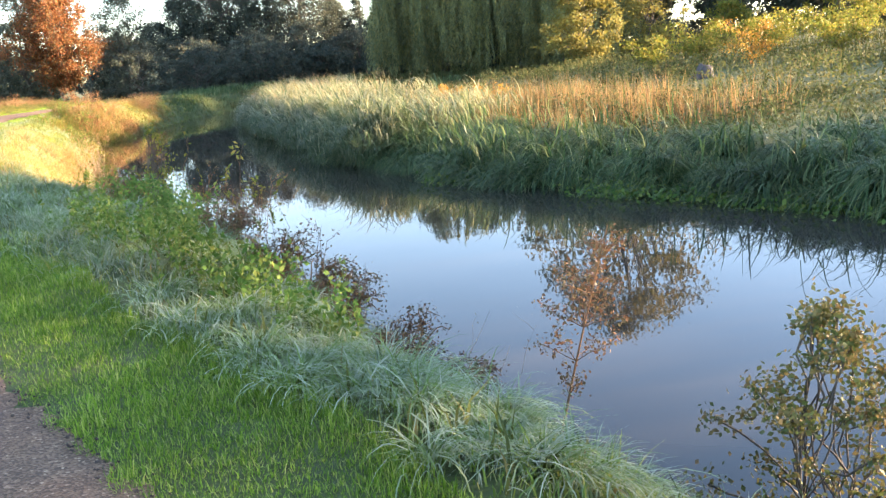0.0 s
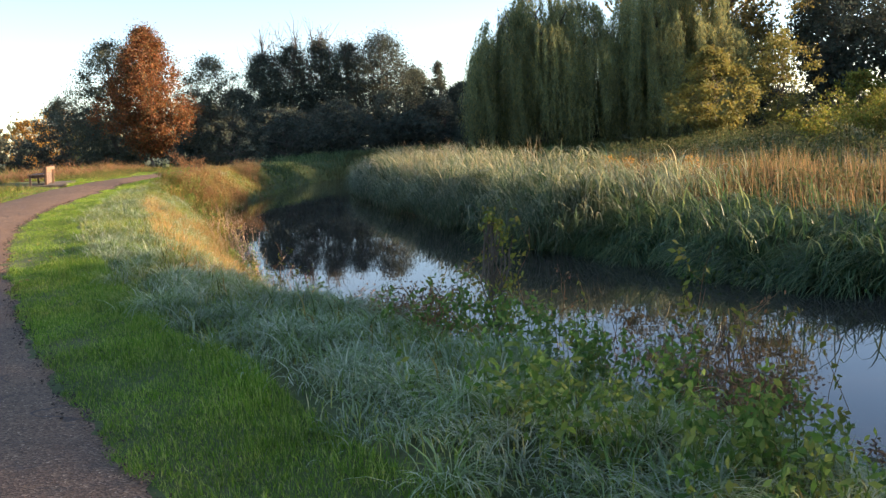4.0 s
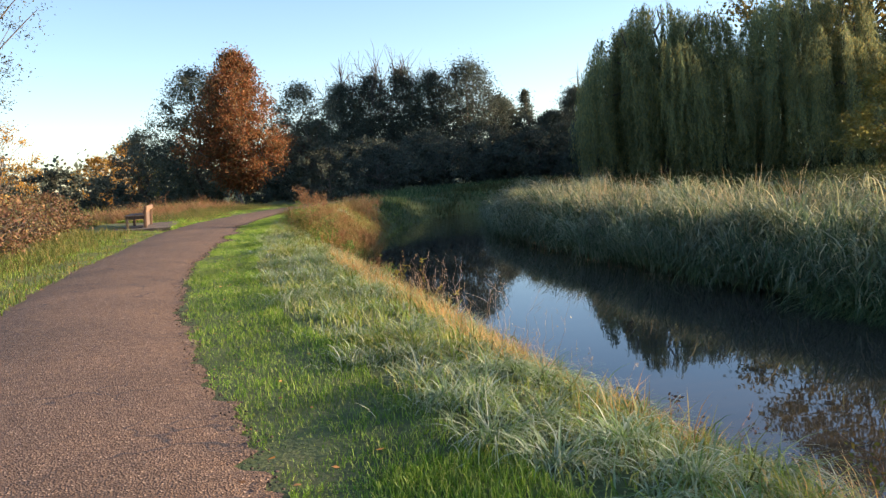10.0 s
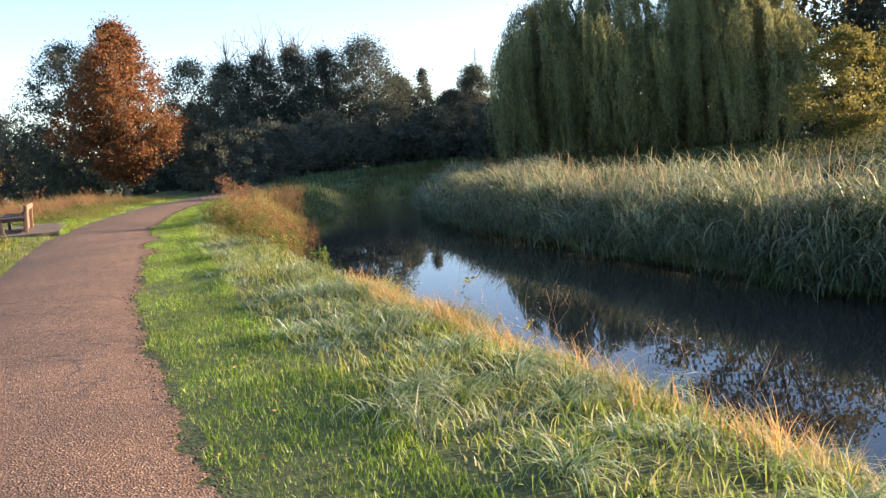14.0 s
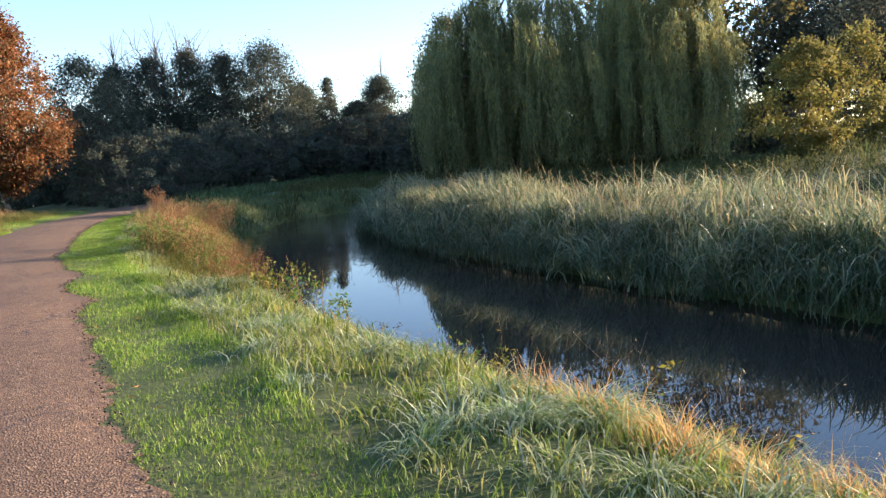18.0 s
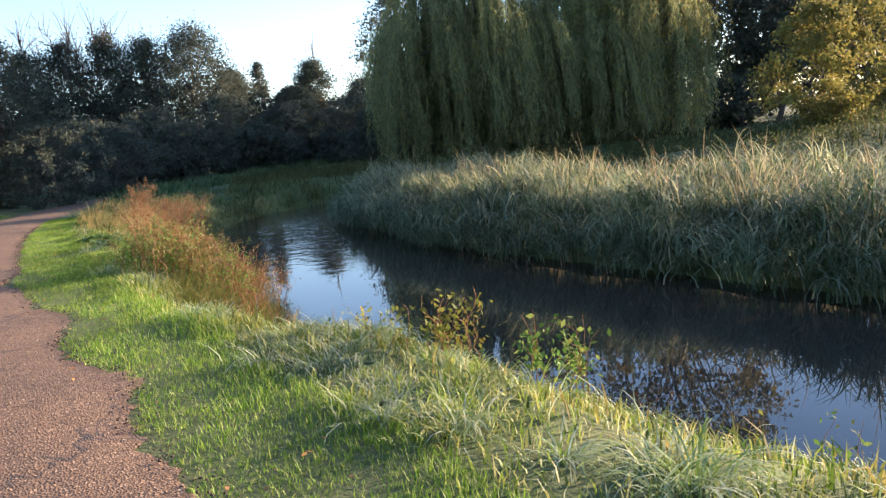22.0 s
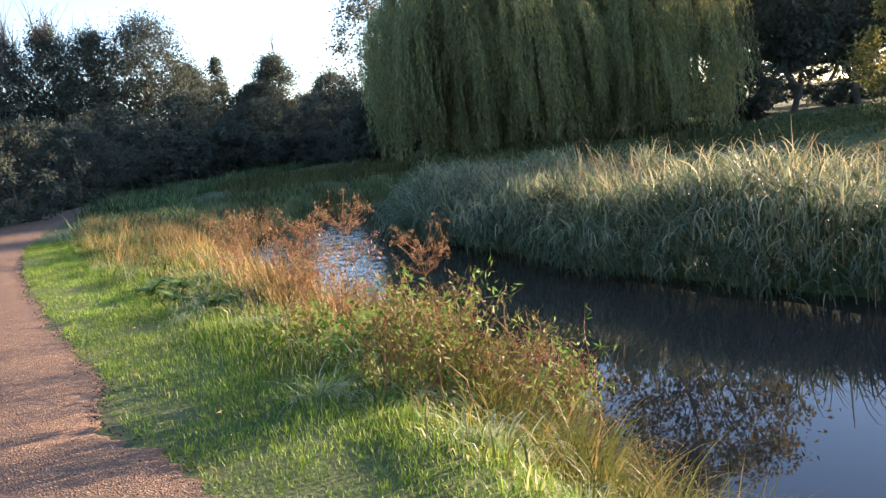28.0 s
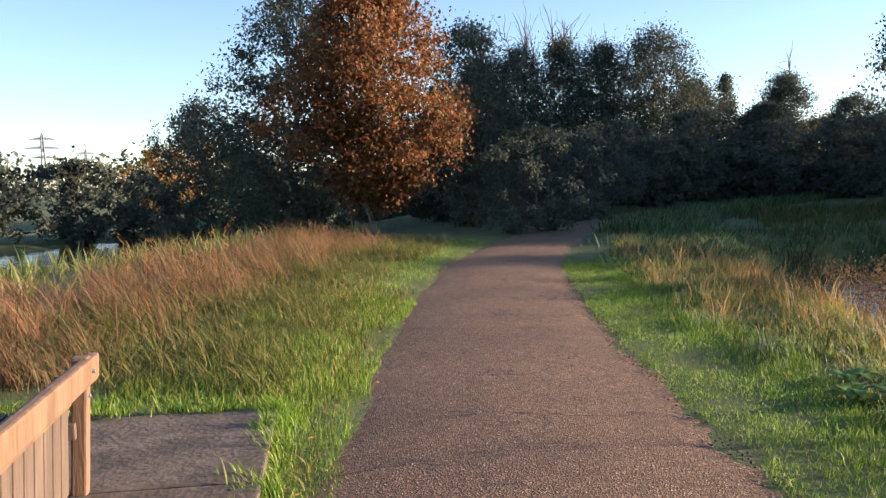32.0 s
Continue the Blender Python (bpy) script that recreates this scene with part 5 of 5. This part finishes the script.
def weed(name, x, y, h, label, seed, stems=3, leaves=60, leaf=0.07, leaf_mat=None, stem_mat=None, spread=0.08, lean=0.18, rad=0.006, slim=0.45, side=0, lo=0.25, group="weeds of the near bank", category="weed", jitter=0.03):
    """A leafy or dead weed: stems, side twigs, leaves."""
    r = np.random.default_rng(seed)
    e = base_at(name, ashore(x, y), y, label, category, group)
    lines, twigs = [], []
    for _ in range(stems):
        lines.append(stalk(e, r, h * r.uniform(0.65, 1.0), lean * r.uniform(0.2, 1.6), rad, stem_mat or M_REDBROWN, foot=(r.normal(0, spread), r.normal(0, spread))))
    for l in lines:
        for p in along(l, r, side, 0.35):
            a = r.uniform(0, 6.283)
            d = h * r.uniform(0.12, 0.28)
            twigs.append(wander(p, p + np.array([d * math.cos(a), d * math.sin(a), d * r.uniform(0.5, 1.1)]), rad * 0.5, rad * 0.2, r, 3, 0.0))
    if twigs:
        tagged(sub("twig_spray", tube_mesh("twig_spray", twigs, stem_mat or M_REDBROWN, 4), e), kind="stuff")
    if leaves:
        c = []
        every = lines + twigs
        for i in range(leaves):
            c.append(along(every[r.integers(0, len(every))], r, 1, lo)[0])
        c = np.array(c) + r.normal(0, jitter, (leaves, 3))
        v, q = leaf_arrays(c, leaf * r.uniform(0.6, 1.3, leaves), r, slim, 0.5)
        sub("foliage", np_mesh("foliage", v, q, None, leaf_mat or M_YELLEAF), e)
    return e


def dock(x, y, seed, size=0.3):
    """A rosette of broad leaves, each one a part."""
    r = np.random.default_rng(seed)
    e = base_at("dock_plant", x, y, "low rosette of broad green dock leaves", "plant", "dock plants")
    for i in range(16):
        a = i * 2.4 + r.normal(0, 0.2)
        L, W, up = size * r.uniform(0.7, 1.2), size * r.uniform(0.38, 0.52), r.uniform(0.7, 1.7)
        d, sd = np.array([math.cos(a), math.sin(a)]), np.array([-math.sin(a), math.cos(a)])
        v, q = [], []
        for k in range(6):
            u = k / 5
            z = 0.02 + L * (up * u - (up + 0.1) * u * u * 0.75)
            w = W * 0.5 * math.sin(math.pi * min(0.97, 0.08 + 0.9 * u)) ** 0.8
            for s in (-1, 0, 1):
                v.append((d[0] * L * u + sd[0] * w * s, d[1] * L * u + sd[1] * w * s, z + abs(s) * 0.12 * w + 0.006 * math.sin(7 * u + s)))
        for k in range(5):
            for s in (0, 1):
                o = k * 3 + s
                q.append((o, o + 1, o + 4, o + 3))
        sub("leaf", np_mesh("leaf", v, np.array(q), None, M_DOCK, flat=False), e)
    return e


def mound(name, x, y, h, w, mat, label, seed, leaves=900, leaf=0.05, canes=7, cane_mat=None, category="bramble", group=""):
    """A low bramble or bush: arching canes and small leaves."""
    r = np.random.default_rng(seed)
    e = base_at(name, ashore(x, y), y, label, category, group)
    lines = []
    for i in range(canes):
        a, d = r.uniform(0, 6.283), w * r.uniform(0.25, 0.55)
        line = wander((r.normal(0, 0.05), r.normal(0, 0.05), -0.05), (d * math.cos(a), d * math.sin(a), h * r.uniform(0.3, 1.0)), 0.008, 0.003, r, 6, 0.35)
        lines.append(line)
        sub("cane", tube_mesh("cane", [line], cane_mat or M_REDBROWN, 5), e)
    k = r.integers(0, canes, leaves)
    c = np.concatenate([along(lines[i], r, int((k == i).sum()), 0.1) for i in range(canes)])
    c = c + r.normal(0, 1, c.shape) * np.array([0.055 * w, 0.055 * w, 0.07 * h])
    c[:, 2] = np.maximum(c[:, 2], 0.02)
    v, q = leaf_arrays(c, leaf * r.uniform(0.6, 1.3, len(c)), r, 0.6, 0.3)
    sub("foliage", np_mesh("foliage", v, q, None, mat), e)
    return e


# saplings and bushes that stand out singly
r = np.random.default_rng(301)
sapling = base_at("rust_sapling", 0.52, 5.42, "thin leaning sapling with a sparse rust-coloured head", "sapling")
stem = [((0.46 * u ** 1.15, 0.26 * u, -0.15 + 1.72 * u), 0.011 - 0.007 * u) for u in np.linspace(0, 1, 9)]
sub("stem", tube_mesh("stem", [stem], M_REDBROWN, 6), sapling)
twigs = []
for i in range(26):
    u = r.uniform(0.42, 1.0)
    p = np.array(stem[min(8, int(u * 8))][0])
    a, w = r.uniform(0, 6.283), 0.27 * math.sin(math.pi * (0.12 + 0.8 * (u - 0.42) / 0.58)) + 0.04
    twigs.append(wander(p, p + np.array([w * math.cos(a), w * math.sin(a), r.uniform(0.06, 0.2)]), 0.004, 0.0015, r, 4, 0.03))
tagged(sub("twig_spray", tube_mesh("twig_spray", twigs, M_REDBROWN, 4), sapling), kind="stuff")
c = np.concatenate([along(tw, r, 60, 0.3) for tw in twigs]) + r.normal(0, 0.035, (26 * 60, 3))
v, q = leaf_arrays(c, 0.028 * r.uniform(0.6, 1.3, len(c)), r, 0.6, 0.3)
sub("foliage", np_mesh("foliage", v, q, None, M_RUST), sapling, "small rust and green leaves")
tree("young_hawthorn", 1.6, 3.8, 1.6, 1.2, M_THORN, "young hawthorn bush with thinning green leaves", 302, 6500, 0.03, 0.02, 0.36, clumps=95, spread=0.06, trunk=0.016, main=8, category="bush", slim=0.65)
weed("red_stemmed_weed", -5.92, 15.2, 1.2, "tall weed with a bright red stem", 303, 1, 70, 0.08, M_NETTLE, M_REDSTEM, 0.0, 0.1, 0.012, 0.5, 5, 0.3, "", "weed")
tree("leafy_sapling", -3.5, 10.6, 1.25, 0.5, M_YELLEAF, "leafy yellow-green sapling over the water", 304, 480, 0.045, 0.15, 0.55, clumps=40, spread=0.06, trunk=0.012, main=6, category="sapling", slim=0.55)
weed("feathery_shrub", -15.36, 46.6, 1.05, "feathery brown shrub on the bank", 305, 16, 3600, 0.032, M_BRAMBLE, M_REDBROWN, 0.25, 0.3, 0.006, 0.4, 7, 0.3, "", "shrub", 0.06)
weed("dead_twig", -14.2, 31.9, 0.75, "bare pale dead twig leaning over the water", 306, 1, 0, 0.0, None, M_BARK_PALE, 0.0, 0.5, 0.006, 0.5, 2, 0.3, "", "twig")
for i, (x, y, h) in enumerate([(-0.45, 6.3, 0.55), (-0.95, 7.0, 0.6), (-1.6, 7.9, 0.6), (-4.2, 11.5, 0.75), (-4.0, 11.0, 0.7), (-4.75, 12.1, 0.6), (-2.2, 8.6, 0.5), (-1.25, 7.4, 0.5), (-0.1, 5.8, 0.4)]):
    mound("bramble", x, y, h * 0.72, 0.75, M_BRAMBLE, "dying brown bramble at the water's edge", 310 + i, 2400, 0.026, 30, group="brambles at the water's edge")
for i, (x, y, h) in enumerate([(-3.48, 11.0, 1.0), (-2.31, 9.6, 1.05), (-1.39, 8.18, 0.85), (-3.0, 10.4, 0.9), (-2.7, 10.0, 0.8), (-16.0, 40.6, 0.8), (-15.75, 39.6, 0.8), (-15.5, 38.6, 0.85), (-15.3, 37.8, 0.8), (-15.8, 41.6, 0.75)]):
    weed("red_weed", x, y, h, "reddish-brown autumn weed with small leaves", 320 + i, 5, 190, 0.036, M_RUST, M_REDBROWN, 0.12, 0.2, 0.005, 0.45, 4, 0.2)
for i, (x, y, h) in enumerate([(0.65, 5.61, 0.9), (-0.94, 7.91, 0.85), (-8.88, 22.33, 1.25), (-8.41, 20.87, 1.25), (-8.05, 19.94, 1.1), (-8.67, 22.04, 1.4), (-8.26, 20.46, 0.9), (-10.17, 25.86, 1.35), (-9.81, 24.04, 1.2), (-9.53, 23.71, 1.2),
                               (-9.34, 23.14, 1.3), (-9.92, 25.41, 1.4), (-10.36, 26.48, 0.95), (-11.6, 29.04, 0.6), (-9.6, 24.6, 1.0), (-12.19, 30.86, 0.6), (-9.0, 22.9, 1.0), (-11.0, 27.4, 0.8), (-7.6, 19.2, 0.9), (-10.6, 26.9, 0.9)]):
    weed("dead_stalk", x, y, h, "thin dead straw-coloured weed stalks", 340 + i, 4, 12, 0.03, M_STRAW, M_STALK, 0.16, 0.3, 0.003, 0.3, 1, 0.75)
for i, (x, y, h) in enumerate([(-3.3, 10.78, 1.4), (-2.98, 10.38, 1.3), (-2.38, 9.53, 1.4), (-2.2, 9.39, 1.15), (-1.93, 9.1, 1.3), (-1.78, 8.8, 1.1), (-4.02, 11.6, 1.1), (-7.42, 18.03, 0.55), (-5.64, 14.45, 0.8), (-11.31, 27.96, 0.45),
                               (-11.54, 29.4, 0.8), (-9.86, 24.97, 0.75), (-9.5, 24.41, 0.85), (-10.13, 25.2, 1.05), (-11.18, 28.6, 1.0), (-11.07, 28.09, 1.15), (-10.92, 27.64, 0.9), (-10.18, 25.2, 0.6), (-11.15, 28.9, 0.9), (-10.94, 27.4, 1.1)]):
    weed("yellow_leaved_weed", x, y, h, "upright weed with yellowing leaves on a brown stem", 370 + i, 2, 46, 0.055, M_YELLEAF, M_REDBROWN, 0.07, 0.15, 0.0036, 0.5, 1, 0.35, jitter=0.02)
for i, (x, y, h) in enumerate([(-6.15, 15.1, 1.0), (-5.71, 14.64, 0.65), (-3.67, 11.22, 1.0), (-11.16, 27.8, 0.8), (-13.3, 31.06, 0.5), (-12.5, 31.0, 0.7), (-12.9, 30.0, 0.5), (-12.6, 28.6, 0.55), (-13.0, 29.4, 0.5), (-12.2, 29.2, 0.6)]):
    weed("leafy_weed", x, y, h, "green leafy weed with a few yellow leaves", 400 + i, 5, 170, 0.05, M_NETTLE if i % 2 else M_YELLEAF, M_REDBROWN, 0.1, 0.22, 0.005, 0.5, 3, 0.2)
for i, (x, y) in enumerate([(-2.6, 7.3), (-2.2, 6.8), (-1.9, 6.4), (-2.9, 7.8), (-1.5, 5.9), (-1.2, 5.5), (-0.85, 5.1), (-3.3, 8.3), (-2.4, 7.7), (-3.2, 9.6), (-3.0, 9.2), (-3.5, 9.9), (-2.6, 8.8), (-3.9, 10.2), (-8.9, 22.0), (-15.5, 36.4), (-15.2, 35.9), (-15.8, 37.2)]):
    weed("nettle", x, y, 0.42, "patch of fresh green nettles", 415 + i, 14, 420, 0.05, M_NETTLE, M_NETTLE, 0.16, 0.15, 0.004, 0.5, 0, 0.1, "nettles of the near bank", "nettles")
for i, (x, y, h) in enumerate([(-6.9, 16.99, 0.75), (-11.71, 29.3, 0.6), (-16.0, 46.4, 0.7), (-7.2, 17.6, 0.6)]):
    weed("seed_head", x, y, h, "dark dried seed heads on thin stems", 430 + i, 4, 90, 0.03, M_SEED, M_REDBROWN, 0.12, 0.25, 0.004, 0.6, 1, 0.75, jitter=0.02)
for i, (x, y, h) in enumerate([(-15.4, 35.9, 0.55), (-15.2, 36.2, 0.7), (-14.9, 35.8, 0.72), (-14.7, 36.4, 0.82), (-14.4, 36.1, 0.85), (-14.1, 36.6, 0.85), (-15.0, 36.8, 0.7), (-14.5, 35.6, 0.8)]):
    weed("big_willowherb", x, y, h, "tall tangled yellow-green weed with reddish tips", 440 + i, 14, 560, 0.06, M_NETTLE if i % 3 == 1 else M_WEED, M_REDBROWN, 0.2, 0.28, 0.006, 0.24, 5, 0.08, "thicket of tall weeds", jitter=0.025)
for i, (x, y, h) in enumerate([(-14.1, 36.7, 1.0), (-13.95, 37.4, 1.0), (-14.25, 36.0, 0.9), (-13.8, 38.3, 0.95), (-13.75, 39.3, 0.9), (-13.9, 40.4, 0.95), (-14.6, 37.6, 0.8), (-14.4, 38.6, 0.8)]):
    weed("red_weed", x, y, h, "tall dead reddish weed leaning over the water", 470 + i, 8, 260, 0.035, M_RUST if i % 2 else M_WEED, M_REDBROWN, 0.16, 0.3, 0.0045, 0.4, 5, 0.45)
for i, (x, y, h) in enumerate([(-23.6, 45.0, 0.85), (-24.6, 47.8, 0.9), (-23.9, 50.4, 0.85), (-25.0, 46.2, 0.8)]):
    weed("dried_dock", x, y, h, "dark red dried dock stems among dry grass", 480 + i, 3, 160, 0.03, M_REDBROWN, M_REDBROWN, 0.12, 0.15, 0.006, 0.6, 4, 0.5, "dried dock stems", jitter=0.02)


def umbel(x, y, h, seed):
    """A dead umbel: a thin stem whose rays end in small seed clusters."""
    r = np.random.default_rng(seed)
    e = base_at("dead_umbel", ashore(x, y), y, "tall dead weed with pinkish-brown branching seed heads", "weed", "dead umbels")
    line = stalk(e, r, h, 0.12, 0.006, M_REDBROWN)
    rays, tips = [], []
    for u in (0.55, 0.7, 0.85, 1.0):
        p = along(line, r, 1, u)[0] if u < 1 else np.array(line[-1][0])
        for i in range(9):
            a, d = i * 0.7 + r.normal(0, 0.2), h * r.uniform(0.10, 0.2)
            q = p + np.array([d * math.cos(a), d * math.sin(a), d * r.uniform(0.5, 1.3)])
            rays.append(wander(p, q, 0.003, 0.0012, r, 3, 0.0))
            for _ in range(4):
                w = q + r.normal(0, 0.025, 3) + np.array([0, 0, 0.015])
                rays.append(wander(q, w, 0.0014, 0.0008, r, 2, 0.0))
                tips.append(w)
    tagged(sub("ray_spray", tube_mesh("ray_spray", rays, M_REDBROWN, 4), e), kind="stuff")
    c = np.repeat(np.array(tips), 7, 0) + r.normal(0, 0.008, (len(tips) * 7, 3))
    v, q = leaf_arrays(c, r.uniform(0.008, 0.016, len(c)), r, 0.6)
    sub("seed_head", np_mesh("seed_head", v, q, None, M_FEATHER), e, "pinkish-brown dry seeds")
    return e


for i, (x, y, h) in enumerate([(-15.3, 36.95, 0.95), (-14.9, 36.85, 0.95), (-14.25, 36.5, 0.75), (-14.05, 36.3, 0.7), (-15.5, 38.2, 0.8), (-15.2, 39.4, 0.8)]):
    umbel(x, y, h, 560 + i)
spot = np.random.default_rng(77)
for i in range(26):
    x, y, d = (float(a[0]) for a in near_bank(spot, 1, 35.6, 41.6, 0.6, 2.4))
    if i % 3:
        weed("red_weed", x, y, spot.uniform(0.4, 0.72), "reddish-brown autumn weed with small leaves", 500 + i, 9, 300, 0.036, M_RUST if i % 2 else M_BRAMBLE, M_REDBROWN, 0.14, 0.22, 0.005, 0.45, 4, 0.15)
    else:
        weed("big_willowherb", x, y, spot.uniform(0.42, 0.7), "tall tangled yellow-green weed with reddish tips", 500 + i, 9, 420, 0.055, M_WEED, M_REDBROWN, 0.18, 0.25, 0.005, 0.24, 4, 0.1, "thicket of tall weeds", jitter=0.025)
for i in range(22):
    x, y, d = (float(a[0]) for a in near_bank(spot, 1, 20, 35, 0.25, 0.9))
    weed("leafy_weed", x, y, spot.uniform(0.25, 0.55), "green leafy weed with a few yellow leaves", 530 + i, 5, 130, 0.045, M_NETTLE if i % 2 else M_YELLEAF, M_REDBROWN, 0.1, 0.25, 0.004, 0.5, 3, 0.15)
for i, (x, y, s) in enumerate([(-16.86, 41.41, 0.42), (-16.62, 40.85, 0.4), (-16.75, 41.95, 0.38), (-16.4, 40.3, 0.36), (-16.25, 39.7, 0.36), (-16.5, 41.4, 0.4)]):
    dock(x, y, 450 + i, s * 0.52)
for i, (x, y, w, h) in enumerate([(1.2, 29.0, 1.5, 0.95), (0.3, 32.0, 1.3, 0.9), (12.2, 36.5, 2.4, 1.6), (-1.6, 33.5, 1.0, 0.7)]):
    mound("orange_shrub", x, y, h, w, M_AMBER, "rounded orange autumn shrub on the far bank", 460 + i, 1500, 0.09, 8, category="shrub", group="orange shrubs")
for i, (x, y, w, h) in enumerate([(11.5, 40, 3.4, 1.5), (14.5, 41, 3.6, 1.6), (18, 40, 3.8, 1.7), (9.5, 42, 3.0, 1.2), (15.5, 36, 3.2, 1.3), (20.5, 37, 3.6, 1.6), (12.5, 45, 3.4, 1.6), (17, 46, 3.6, 1.6), (22, 44, 4.0, 1.9)]):
    mound("slope_bramble", x, y, h, w, M_YELLEAF, "sunlit yellow-green bramble on the far slope", 470 + i, 1700, 0.12, 8, group="brambles on the far slope")
lake_v = [(-34, 30, -0.88), (-34, 78, -0.88), (-160, 90, -0.88), (-160, 30, -0.88)]
thing("lake", np_mesh("lake", lake_v, np.array([[0, 1, 2, 3]]), None, M_WATER), "still misty lake beyond the meadow", "water", kind="structure")
